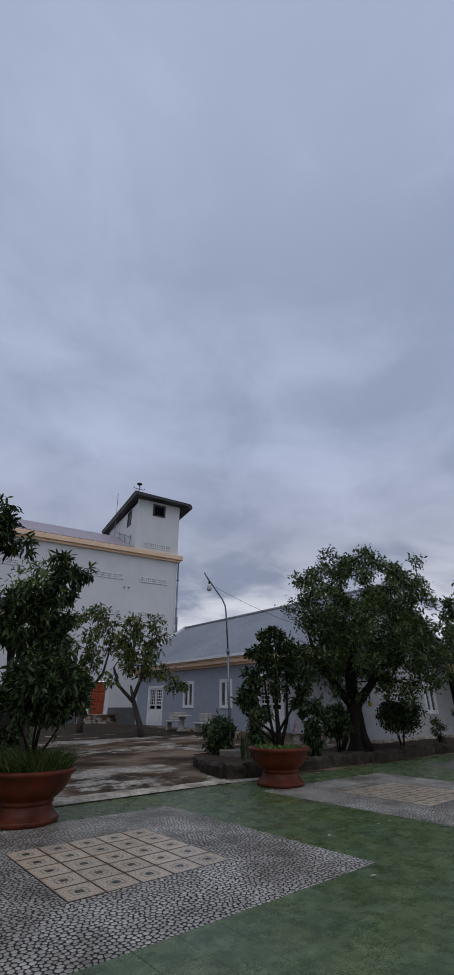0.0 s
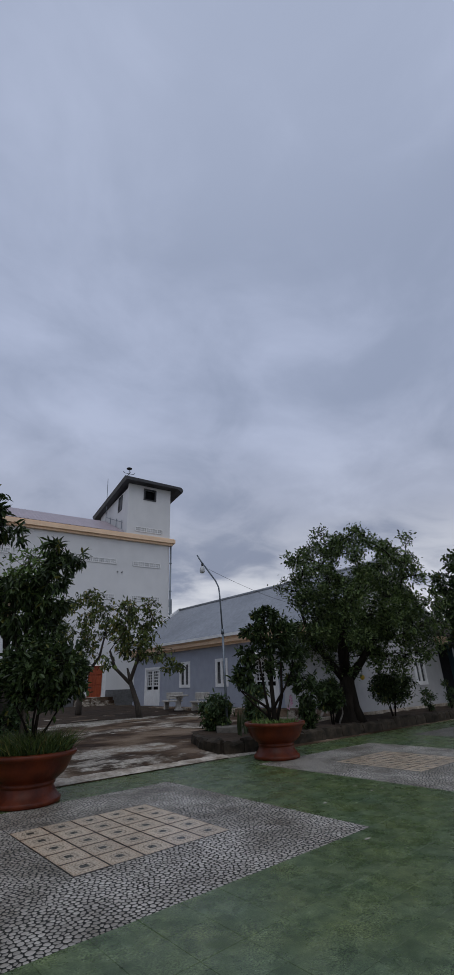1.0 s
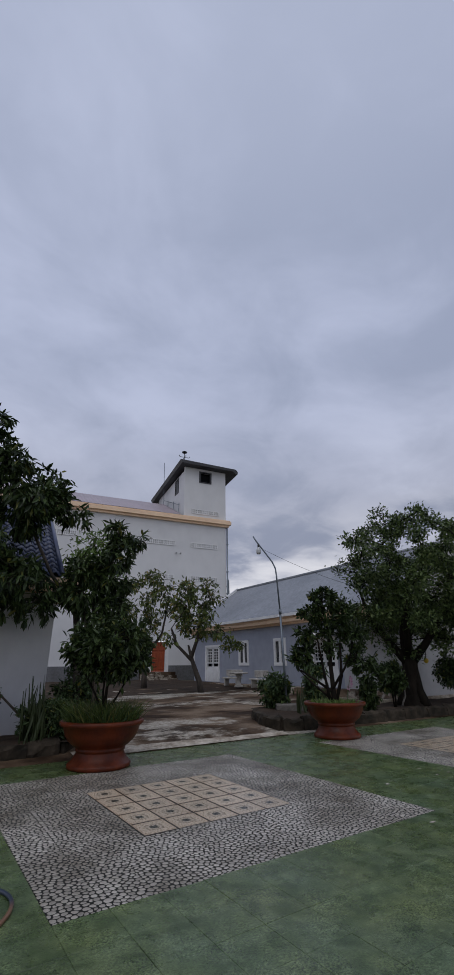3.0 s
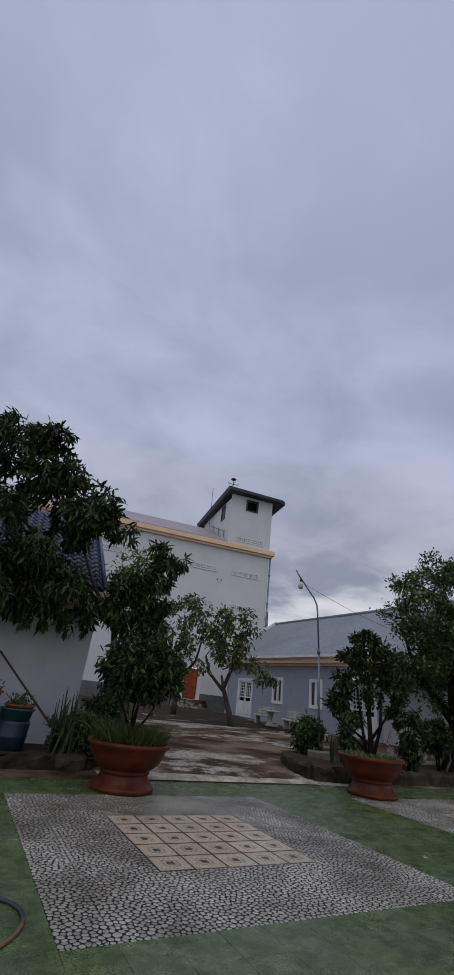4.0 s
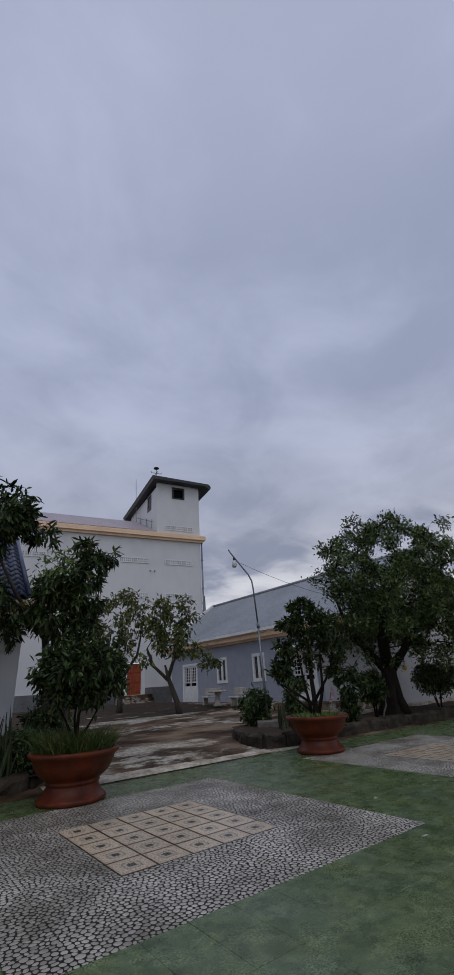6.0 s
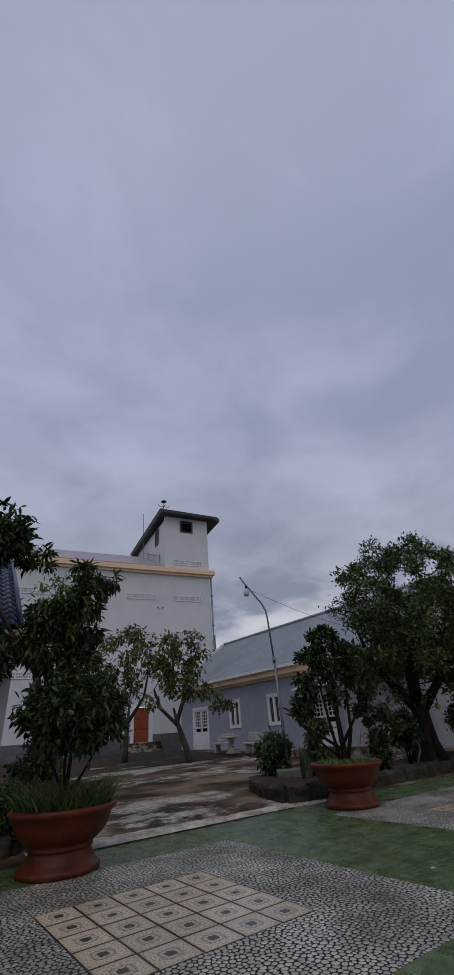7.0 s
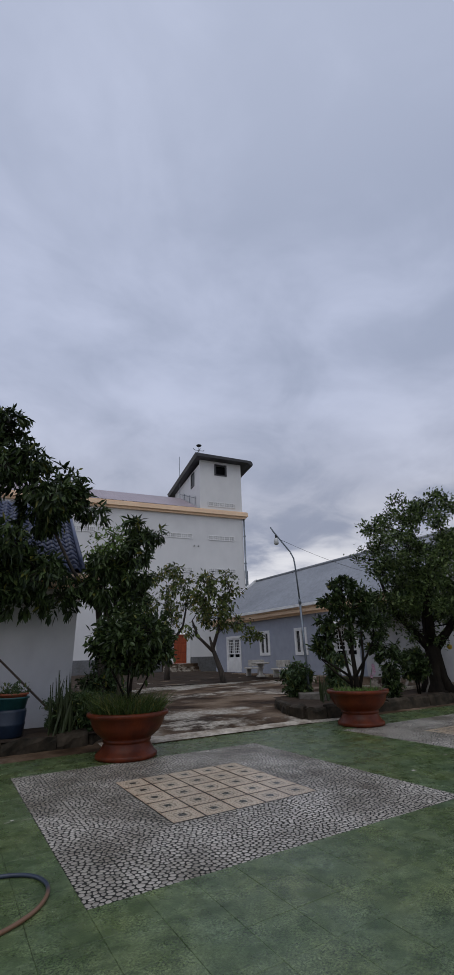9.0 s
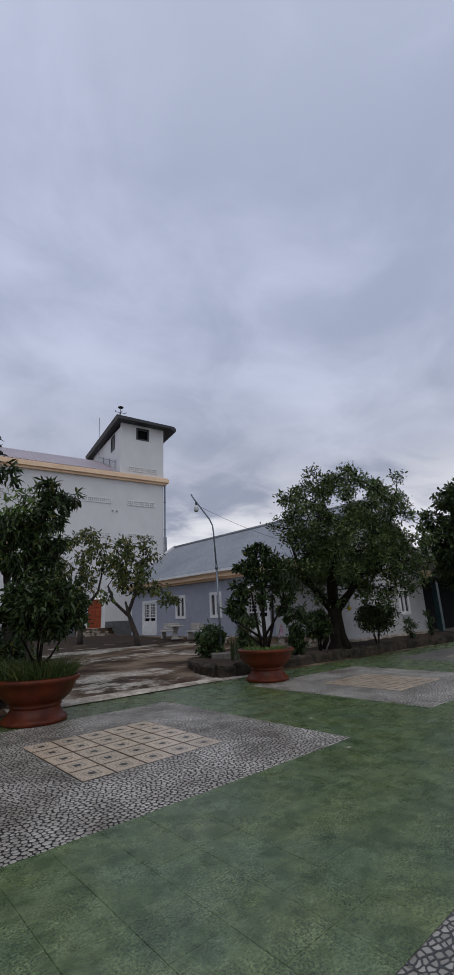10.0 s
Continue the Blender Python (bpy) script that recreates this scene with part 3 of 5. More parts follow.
def worn_patches():
    """Pale lime-washed scraps left on the slab, thin and ragged, thickest along its far edge."""
    s = Shape()
    rng = np.random.default_rng(77)
    y = 6.0
    while y < 15.7:
        x = -1.0
        while x < 15.5:
            edge = 14.6 + 0.18 * (x - 5)
            lean = max(0.0, 1 - abs(y - edge) / 1.1)
            v = noise.fractal(Vector((x * 0.4 + y * 0.15, y * 0.95, 4.0)), 1.0, 2.0, 4) + 0.25 * noise.noise(Vector((x * 3.1, y * 6.0, 9.0)))
            if v * 0.7 + 0.8 * lean > 0.42 and lean > 0.02:
                w, h = 0.085 * rng.uniform(0.8, 1.4), 0.062 * rng.uniform(0.8, 1.5)
                z = rise(x, y) + 0.012 * noise.noise(Vector((x * 1.3, y * 1.3, 0))) + 0.006
                j = rng.uniform(-0.03, 0.03, 8)
                s.add([(x - w + j[0], y - h + j[1], z), (x + w + j[2], y - h + j[3], z), (x + w + j[4], y + h + j[5], z), (x - w + j[6], y + h + j[7], z)], [(0, 1, 2, 3)])
            x += 0.16
        y += 0.115
    return s


solo("worn_lime_patch", worn_patches(), "lime", "ragged pale lime patches on the worn yard slab", "patch", kind="stuff")

# ---- tall pale building with a roof tower ----
tall = thing("tall_building", pose(20.2, 29.0, 0, 0, 0, -9.5), "tall pale grey plastered building with a roof tower", "building")
RED = (-6.75, -5.45, 1.15, 3.5)
TOWER_WIN = (-2.72, -1.63, 18.3, 19.3)
part("wall", Shape().wall((-40, 0), -0.3, 14.0, 0, 0.3, [RED]), "pale_wall", tall)
part("side_wall", Shape().box(-0.3, 0, 0.3, 16, -0.3, 14.0), "pale_wall", tall)
part("skirting", Shape().box(-40, -6.95, -0.06, 0, 0.0, 1.6).box(-5.2, 0.05, -0.06, 0, 0.0, 1.62), "skirting", tall, "dark grey skirting along the foot of the wall")
c = Shape()
for x0, x1, y0, y1, z0, z1 in ((-40, 0.25, -0.22, 0.0, 13.92, 14.12), (-40, 0.42, -0.42, 0.02, 14.12, 14.46), (-40, 0.34, -0.34, 0.02, 14.46, 14.56),
                               (0.0, 0.42, 0.02, 16, 14.12, 14.46)):
    c.box(x0, x1, y0, y1, z0, z1)
part("cornice", c, "cornice", tall, "apricot painted cornice")
r = Shape()
for i in range(356):
    x = -40 + i * 0.1 + 0.0
    h = 0.03 if i % 3 == 0 else 0.0
    r.v += [(x, -0.35, 14.58 + h), (x, 6.2, 17.75 + h), (x, 12.8, 14.58 + h)]
    if i:
        k = 3 * i
        r.f += [(k - 3, k, k + 1, k - 2), (k - 2, k + 1, k + 2, k - 1)]
part("roof", r, "violet_roof", tall, "ribbed mauve-grey metal roof sheets")
t = Shape().wall((-4.3, 0), 14.4, 19.7, 0.0, 0.25, [TOWER_WIN])
part("tower_wall", t, "pale_wall", tall)
t = Shape()
SIDE = [(1.9, 2.8, 17.7, 19.05)]
w = Shape().wall((0.25, 9.2), 14.4, 19.3, -0.25, 0.0, SIDE)
t.add([(-4.3 - y, x, z) for x, y, z in w.v], w.f)
t.box(-0.25, 0, 0.25, 9.2, 14.4, 19.3).box(-4.05, -0.25, 8.95, 9.2, 14.4, 19.3)
part("tower_side", t, "pale_wall", tall)
part("side_hatch", Shape().box(-4.36, -4.29, 1.8, 1.9, 17.6, 19.15).box(-4.36, -4.29, 2.8, 2.9, 17.6, 19.15).box(-4.36, -4.29, 1.9, 2.8, 17.6, 17.7).box(-4.36, -4.29, 1.9, 2.8, 19.05, 19.15)
     .box(-4.28, -4.2, 1.9, 2.8, 17.7, 19.05), "dark_roof", tall, "dark hatch in the tower's side")
# solid near-black box, the tower's inner darkness put into its colour
part("tower_core", Shape().box(-4.0, -0.3, 0.35, 8.9, 14.4, 19.2), "shade_black", tall, "near-black filler box for the unlit interior")
eave = [(-4.85, 19.72), (0.45, 19.68), (0.7, 19.55), (0.82, 19.42), (1.02, 19.44), (1.06, 19.62), (0.98, 19.8), (0.8, 19.93), (-5.0, 20.05)]
ne = len(eave)
part("tower_roof", Shape().add([(x, -0.75, z) for x, z in eave] + [(x, 10.2, z - 0.53) for x, z in eave],
     [tuple(range(ne)), tuple(range(2 * ne - 1, ne - 1, -1))] + [(i, ne + i, ne + (i + 1) % ne, (i + 1) % ne) for i in range(ne)]), "dark_roof", tall, "dark overhanging roof of the tower, its edge rolled down")
wf = Shape()
x0, x1, z0, z1 = TOWER_WIN
for a in ((x0 - .1, x0 + .06, z0, z1), (x1 - .06, x1 + .1, z0, z1), (x0 - .1, x1 + .1, z0 - .1, z0), (x0 - .1, x1 + .1, z1, z1 + .1)):
    wf.box(a[0], a[1], -0.06, 0.1, a[2], a[3])
part("window_frame", wf, "dark_roof", tall, "dark open hatch in the tower")


def vent(x0, x1, z, name="vent"):
    """A strip of cement vent blocks: frame and uprights standing off dark slots."""
    s = Shape()
    s.box(x0, x1, -0.05, 0.0, z, z + 0.07).box(x0, x1, -0.05, 0.0, z + 0.4, z + 0.46)
    n = 5 * max(1, round((x1 - x0) / 0.9))
    for i in range(n + 1):
        x, w = x0 + (x1 - x0) * i / n, 0.05 if i % 3 == 0 or i == n else 0.022
        s.box(x - w, x + w, -0.048, 0.0, z + 0.07, z + 0.4)
    s.box(x0, x1, -0.042, 0.0, z + 0.21, z + 0.25)
    v = part(name, s, "vent_paint", tall, "strip of white cement vent blocks")
    part("backing", Shape().box(x0, x1, -0.006, 0.0, z + 0.07, z + 0.4), "vent_shade", v, "shaded slots")


for z in (11.65, 8.6, 5.6):
    for a, b in ((-3.52, -0.9), (-7.65, -5.05), (-12.0, -9.4), (-16.2, -13.6), (-20.4, -17.8)):
        vent(a, b, z)
vent(-3.5, -0.75, 14.95)
part("drain_pipe", Shape().tube([(0.1, -0.1, 0.4), (0.1, -0.1, 14.0)], 0.08, 8), "steel", tall, "grey drain pipe at the corner", smooth=True)
for z in (3.5, 6.8, 9.6, 12.2):
    part("pipe_clip", Shape().box(0.0, 0.2, -0.2, 0.0, z, z + 0.08), "steel", tall)
for x in (-4.9, -4.5, -10.6, -10.2):
    part("pipe_stub", Shape().tube([(x, 0.05, 11.0), (x, -0.12, 11.0)], 0.055, 8), "skirting", tall)
door = part("door", Shape().box(RED[0] + .08, RED[1] - .08, 0.1, 0.16, RED[2], RED[3] - .08), "red_door", tall, "closed red-brown wooden double door")
for i in range(2):
    for j in range(3):
        xa = RED[0] + .16 + i * 0.58
        za = RED[2] + .15 + j * 0.72
        part("panel", Shape().box(xa, xa + .46, 0.07, 0.1, za, za + .6, 0.02), "red_door", door)
part("door_frame", Shape().box(RED[0] - .14, RED[0] + .08, -0.05, 0.25, RED[2], RED[3]).box(RED[1] - .08, RED[1] + .2, -0.05, 0.25, RED[2], RED[3])
     .box(RED[0] - .14, RED[1] + .2, -0.05, 0.25, RED[3], RED[3] + .14), "white_paint", tall, "white door frame")
for i in range(3):
    part("step", Shape().box(-7.6, -4.7, -0.4 - 0.35 * (2 - i), -0.06, 0.42 + 0.24 * i, 0.66 + 0.24 * i, 0.015), "concrete", tall, "concrete doorstep")
part("weather_vane", Shape().tube([(-4.5, -0.3, 20.0), (-4.5, -0.3, 21.0)], 0.03, 6).tube([(-4.95, -0.3, 20.5), (-4.05, -0.3, 20.5)], 0.025, 6)
     .tube([(-4.5, -0.75, 20.5), (-4.5, 0.15, 20.5)], 0.025, 6).lathe([(0.04, 0), (0.24, 0.04), (0.27, 0.1), (0.15, 0.18), (0.03, 0.2)], 14, (-4.5, -0.3, 20.95))
     .tube([(-4.95, -0.3, 20.5), (-5.05, -0.3, 20.65)], 0.03, 6).tube([(-4.05, -0.3, 20.5), (-3.95, -0.3, 20.65)], 0.03, 6),
     "dark_roof", tall, "black wind vane with a round cap")
part("antenna", Shape().tube([(-4.6, 6.0, 17.4), (-4.75, 6.0, 22.6)], 0.03, 5), "steel", tall, "thin antenna mast")
part("rail", Shape().tube([(-4.42, 1.0, 16.0), (-4.42, 6.5, 18.3)], 0.03, 5).tube([(-4.42, 3.0, 15.9), (-4.42, 3.0, 17.0)], 0.03, 5)
     .tube([(-4.42, 5.0, 17.0), (-4.42, 5.0, 17.8)], 0.03, 5).tube([(-4.42, 1.2, 15.4), (-4.42, 1.2, 16.3)], 0.03, 5), "steel", tall)

# ---- long low house ----
WING = pose(15.0, 25.4, 0, 0, 0, -90)
low = thing("low_house", WING, "long low blue-grey house with a metal roof", "house")
LEN, DEP = 18.4, 8.5
DOORS = [(1.67, 3.35, 0.58, 2.82), (12.5, 14.1, 0.58, 2.82)]
WINS = [(5.85, 6.7, 1.7, 2.94), (9.42, 10.26, 1.68, 2.92)]
part("wall", Shape().wall((0, 14.5), -0.3, 4.0, 0, 0.2, DOORS + WINS), "blue_wall", low)
part("end_wall", Shape().box(14.5, LEN, 0, 0.2, -0.3, 4.0), "white_wall", low, "pale grey end of the long wall")
GW = (5.62, 6.5, 1.42, 2.6)
g = Shape()
w = Shape().wall((0.2, DEP), -0.3, 4.0, -0.2, 0.0, [GW])
g.add([(LEN + y, x, z) for x, y, z in w.v], w.f)
w = Shape().prism([(0.0, 4.0), (DEP, 4.0), (DEP / 2, 7.2)], -0.2, 0.0)
g.add([(LEN + y, x, z) for x, y, z in w.v], w.f)
w = Shape().prism([(0.0, 4.0), (DEP, 4.0), (DEP / 2, 7.2)], 0.0, 0.2)
g.add([(y, x, z) for x, y, z in w.v], w.f)
g.box(0, 0.2, 0.2, DEP, -0.3, 4.0).box(0.2, LEN - 0.2, DEP - 0.2, DEP, -0.3, 4.0)
part("gable_wall", g, "white_wall", low, "pale gable wall")
# solid near-black box in place of unlit rooms behind the openings
part("room", Shape().box(0.3, LEN - 0.3, 0.5, DEP - 0.3, 0.3, 3.8), "shade_black", low, "near-black box standing in for the unlit rooms")
part("skirting", Shape().box(0, 1.55, -0.04, 0, 0.2, 0.8).box(3.47, 12.4, -0.04, 0, 0.2, 0.78), "blue_wall", low)
c = Shape()
for y0, y1, z0, z1 in ((-0.18, 0.0, 3.72, 3.84), (-0.42, -0.0, 3.84, 4.06), (-0.5, 0.0, 4.06, 4.2)):
    c.box(-0.3, LEN + 0.1, y0, y1, z0, z1)
part("cornice", c, "cornice", low, "apricot painted cornice under the roof")
part("gutter", Shape().box(-0.35, LEN + 0.15, -0.62, -0.5, 4.12, 4.27), "white_paint", low, "whitish roof gutter")
r = Shape()
cols = int((LEN + 0.43) / 0.085)
for i in range(cols + 1):
    x = -0.4 + i * 0.085
    h = 0.022 * (1 if i % 2 else -1)
    r.v += [(x, -0.62, 4.24 + h), (x, DEP / 2, 7.42 + h), (x, DEP + 0.6, 4.24 + h)]
    if i:
        k = 3 * i
        r.f += [(k - 3, k, k + 1, k - 2), (k - 2, k + 1, k + 2, k - 1)]
part("roof", r, "metal_roof", low, "corrugated grey metal roof")
SL = (7.42 - 4.24) / (DEP / 2 + 0.62)
for x in (-0.55, LEN - 0.03):
    b = Shape()
    for s, e in (((-0.65, 4.2), (DEP / 2, 7.5)), ((DEP + 0.65, 4.2), (DEP / 2, 7.5))):
        b.add([(x, s[0], s[1] - .1), (x + .18, s[0], s[1] - .1), (x + .18, e[0], e[1] - .1), (x, e[0], e[1] - .1),
               (x, s[0], s[1] + .12), (x + .18, s[0], s[1] + .12), (x + .18, e[0], e[1] + .12), (x, e[0], e[1] + .12)],
              [(0, 1, 2, 3), (7, 6, 5, 4), (0, 4, 5, 1), (1, 5, 6, 2), (2, 6, 7, 3), (3, 7, 4, 0)])
    part("barge_board", b, "white_paint", low, "white barge board")
part("ridge_cap", Shape().tube([(-0.4, DEP / 2, 7.45), (LEN + 0.05, DEP / 2, 7.45)], 0.11, 8), "metal_roof", low, smooth=True)


def window(parent, x0, x1, z0, z1, m=None):
    """White timber window: frame, two casements with dark panes and a middle bar each."""
    f = Shape()
    q = 0.12
    f.box(x0 - q, x0 + .05, -0.05, 0.1, z0 - q, z1 + q).box(x1 - .05, x1 + q, -0.05, 0.1, z0 - q, z1 + q)
    f.box(x0 + .05, x1 - .05, -0.05, 0.1, z1 - .05, z1 + q).box(x0 + .05, x1 - .05, -0.05, 0.1, z0 - q, z0 + .05)
    mid = (x0 + x1) / 2
    f.box(mid - .09, mid + .09, -0.03, 0.09, z0 + .05, z1 - .05)
    if m:
        f.v = [m @ Vector(p) for p in f.v]
    ob = part("window", f, "white_paint", parent, "white framed casement window")
    for a, b in ((x0 + .05, mid - .09), (mid + .09, x1 - .05)):
        p = Shape().box(a, b, 0.03, 0.05, z0 + .05, z1 - .05)
        bars = Shape()
        for k in range(3):
            zz = z0 + (z1 - z0) * (k + 1) / 4
            bars.box(a, b, 0.0, 0.025, zz - .012, zz + .012)
        bars.box((a + b) / 2 - .012, (a + b) / 2 + .012, 0.0, 0.025, z0 + .05, z1 - .05)
        if m:
            p.v = [m @ Vector(v) for v in p.v]
            bars.v = [m @ Vector(v) for v in bars.v]
        part("pane", p, "pane_glass", ob, "dark glass pane")
        part("window_bars", bars, "skirting", ob)


for a in WINS:
    window(low, *a)
window(low, *GW, m=Matrix(((0, -1, 0, LEN), (1, 0, 0, 0), (0, 0, 1, 0), (0, 0, 0, 1))))


def grille_door(x0, x1, z0, z1):
    f = Shape().box(x0 - .1, x0 + .06, -0.05, 0.12, z0, z1 + .1).box(x1 - .06, x1 + .1, -0.05, 0.12, z0, z1 + .1).box(x0 + .06, x1 - .06, -0.05, 0.12, z1 - .06, z1 + .1)
    d = part("door", f, "white_paint", low, "white metal double door with a square grille")
    mid = (x0 + x1) / 2
    for a, b in ((x0 + .06, mid - .01), (mid + .01, x1 - .06)):
        s = Shape()
        s.box(a, a + .08, 0.0, 0.06, z0, z1 - .06).box(b - .08, b, 0.0, 0.06, z0, z1 - .06)
        s.box(a + .08, b - .08, 0.0, 0.06, z0, z0 + 0.95).box(a + .08, b - .08, 0.0, 0.06, z1 - .14, z1 - .06)
        s.box(a + .08, b - .08, 0.0, 0.05, z0 + 1.14, z0 + 1.2)
        leaf = part("door_leaf", s, "white_paint", d)
        g = Shape()
        n = 5
        zz0, zz1 = z0 + 1.2, z1 - .14
        w = b - a - 0.16
        for k in range(n + 1):
            z = zz0 + (zz1 - zz0) * k / n
            g.box(a + .08, b - .08, 0.005, 0.04, z - .02, z + .02)
        for u in (0.3, 0.7):
            g.box(a + .08 + w * u - .02, a + .08 + w * u + .02, 0.006, 0.038, zz0, zz1)
        part("grille", g, "white_paint", leaf)
        part("panel", Shape().box(a + .15, b - .15, -0.015, 0.0, z0 + .15, z0 + .8, 0.007), "white_paint", leaf)
    part("handle", Shape().box(mid - .05, mid - .02, -0.05, 0.0, z0 + 1.0, z0 + 1.15), "steel", d)


for a in DOORS:
    grille_door(*a)
part("awning", Shape().add([(12.2, -0.9, 2.95), (14.4, -0.9, 2.95), (14.4, 0.0, 3.15), (12.2, 0.0, 3.15), (12.2, -0.9, 3.0), (14.4, -0.9, 3.0), (14.4, 0.0, 3.2), (12.2, 0.0, 3.2)],
     [(3, 2, 1, 0), (4, 5, 6, 7), (0, 1, 5, 4), (1, 2, 6, 5), (2, 3, 7, 6), (3, 0, 4, 7)]), "white_paint", low, "small pale canopy over a door")
part("terrace", Shape().box(-0.6, LEN, -1.0, -0.04, -0.3, 0.54, 0.02), "concrete", low, "raised concrete strip along the wall")

# ---- porch beyond the gable wall ----
porch = thing("porch", pose(23.5, 7.4, 0, 0, 0, 0), "dim tiled-roof porch with a teal metal door", "porch")
# back wall coloured near-black for the shade under the porch roof
part("wall", Shape().box(0.0, 30, 1.8, 2.0, -0.2, 3.6), "shade_black", porch)
part("metal_door", Shape().box(0.5, 1.9, 1.7, 1.79, 0.3, 3.0, 0.02), "teal_metal", porch, "teal sheet-metal door")
part("cornice", Shape().box(-0.1, 1.3, -0.5, 0.1, 3.35, 3.6).box(-0.2, 1.4, -0.62, 0.1, 3.6, 3.72), "cornice", porch)
part("beam", Shape().box(1.4, 30, -0.5, 0.1, 3.35, 3.7), "skirting", porch)
part("post", Shape().box(2.3, 2.6, -0.2, 0.1, -0.2, 3.35, 0.02), "teal_metal", porch)


def tiled_slope(parent, corner, along, upward, cols, rows, mat, name="roof_tile"):
    """Rows of curved tiles, each lapping the one below."""
    s = Shape()
    w, h, n = 0.24, 0.34, 5
    for k in range(n + 1):
        a = k / n
        z = 0.045 * math.sin(a * math.pi * 2) + 0.02
        s.v += [(a * w, 0, z + 0.03), (a * w, h, z), (a * w, 0, z + 0.005)]
    for k in range(n):
        q = 3 * k
        s.f += [(q, q + 3, q + 4, q + 1), (q + 2, q + 5, q + 3, q)]
    me = s.mesh(name, mat, True)
    along, upward = Vector(along).normalized(), Vector(upward).normalized()
    nor = along.cross(upward)
    base = Matrix((along, upward, nor)).transposed().to_4x4()
    for j in range(rows):
        for i in range(cols):
            if not (0 <= i < cols - (j if name == "hip_tile" else 0) * 0.9):
                continue
            ob = new("roof_tile", me)
            ob.parent = parent
            ob.matrix_local = Matrix.Translation(Vector(corner) + along * (i * w) + upward * (j * (h - .05))) @ base


tiled_slope(porch, (-0.35, -0.6, 3.74), (1, 0, 0), (0, 1, 0.62), 26, 8, "roof_tile_old")
part("roof_deck", Shape().add([(-0.35, -0.6, 3.7), (30, -0.6, 3.7), (30, 1.9, 5.25), (-0.35, 1.9, 5.25), (-0.35, -0.6, 3.66), (30, -0.6, 3.66), (30, 1.9, 5.2), (-0.35, 1.9, 5.2)],
     [(0, 1, 2, 3), (7, 6, 5, 4), (0, 4, 5, 1), (1, 5, 6, 2), (2, 6, 7, 3), (3, 7, 4, 0)]), "dark_roof", porch)

# ---- white house beside the courtyard ----
white = thing("white_house", pose(0.32, 6.6, 0, 0, 0, 0), "white plastered house with dark blue roof tiles", "house")
part("wall", Shape().box(-9, 0, 0, 0.2, -0.1, 3.29).box(-0.2, 0, 0.2, 8, -0.1, 3.29), "house_white", white)
part("fascia", Shape().box(-9, 0.42, -0.5, 0.1, 3.29, 3.45).box(-9, 0.5, -0.6, 0.1, 3.45, 3.6).box(0.02, 0.5, 0.1, 8.2, 3.29, 3.6), "cornice", white, "apricot fascia under the eaves")
part("roof_deck", Shape().add([(-9, -0.6, 3.62), (-0.1, -0.6, 3.62), (0.1, 3.4, 6.5), (-9, 3.4, 6.5), (-0.1, 8.2, 3.62), (0.1, 4.4, 6.5), (-9, 4.4, 6.5), (-9, 8.2, 3.62)],
     [(0, 1, 2, 3), (1, 4, 5, 2), (3, 2, 5, 6), (6, 5, 4, 7)]), "dark_roof", white, "dark blue roof slope")


def hip_tiles(parent):
    """Glazed tiles on the slope that faces the patio, each row shorter towards the hip."""
    s = Shape()
    w, h, n = 0.24, 0.34, 5
    for k in range(n + 1):
        a = k / n
        z = 0.045 * math.sin(a * math.pi * 2) + 0.05
        s.v += [(a * w, 0, z + 0.03), (a * w, h, z), (a * w, 0, z + 0.0)]
    for k in range(n):
        q = 3 * k
        s.f += [(q, q + 3, q + 4, q + 1), (q + 2, q + 5, q + 3, q)]
    me = s.mesh("roof_tile", "roof_tile", True)
    upward = Vector((0, 4.0, 2.88)).normalized()
    base = Matrix(((1, 0, 0), upward, Vector((1, 0, 0)).cross(upward))).transposed().to_4x4()
    for j in range(16):
        limit = -0.08 + 0.2 * j / 17.0
        for i in range(20):
            x = limit - 0.24 * (i + 1)
            ob = new("roof_tile", me)
            ob.parent = parent
            ob.matrix_local = Matrix.Translation(Vector((x, -0.62, 3.62)) + upward * (j * 0.29)) @ base


hip_tiles(white)
part("hip_cap", Shape().tube([(-0.08, -0.62, 3.68), (0.12, 3.4, 6.56)], 0.06, 8), "roof_tile", white, smooth=True)

# ---- patio ----
T = 0.4
patio = solo("patio_floor", Shape().box(-9.6, 26.0, -14.0, 4.4, -0.3, -0.008).box(-9.6, 0.4, 4.4, 4.8, -0.3, -0.008).box(6.4, 24.0, 4.4, 4.8, -0.3, -0.008), "grout", "courtyard paved with mossy green and pebble tiles", "floor", kind="structure")


def tile_shape(s=None, x=0.0, y=0.0):
    s = s or Shape()
    h, b = 0.1990, 0.0025
    ring = lambda i, z: [(x - h + i, y - h + i, z), (x + h - i, y - h + i, z), (x + h - i, y + h - i, z), (x - h + i, y + h - i, z)]
    s.add(ring(0, -0.008) + ring(0, -0.003) + ring(b, 0.0),
          [(8, 9, 10, 11)] + [(4 * k + i, 4 * k + (i + 1) % 4, 4 * k + 4 + (i + 1) % 4, 4 * k + 4 + i) for k in range(2) for i in range(4)])
    return s


def tile_kind(i, j):
    u, v = (i + 3) % 17, (j + 3) % 17
    if u < 11 and v < 11:
        return "medallion" if 3 <= u < 8 and 3 <= v < 8 else "pebble"
    return "green_tile"


NAMES = {"medallion": "medallion_tile", "pebble": "pebble_tile", "green_tile": "green_tile"}


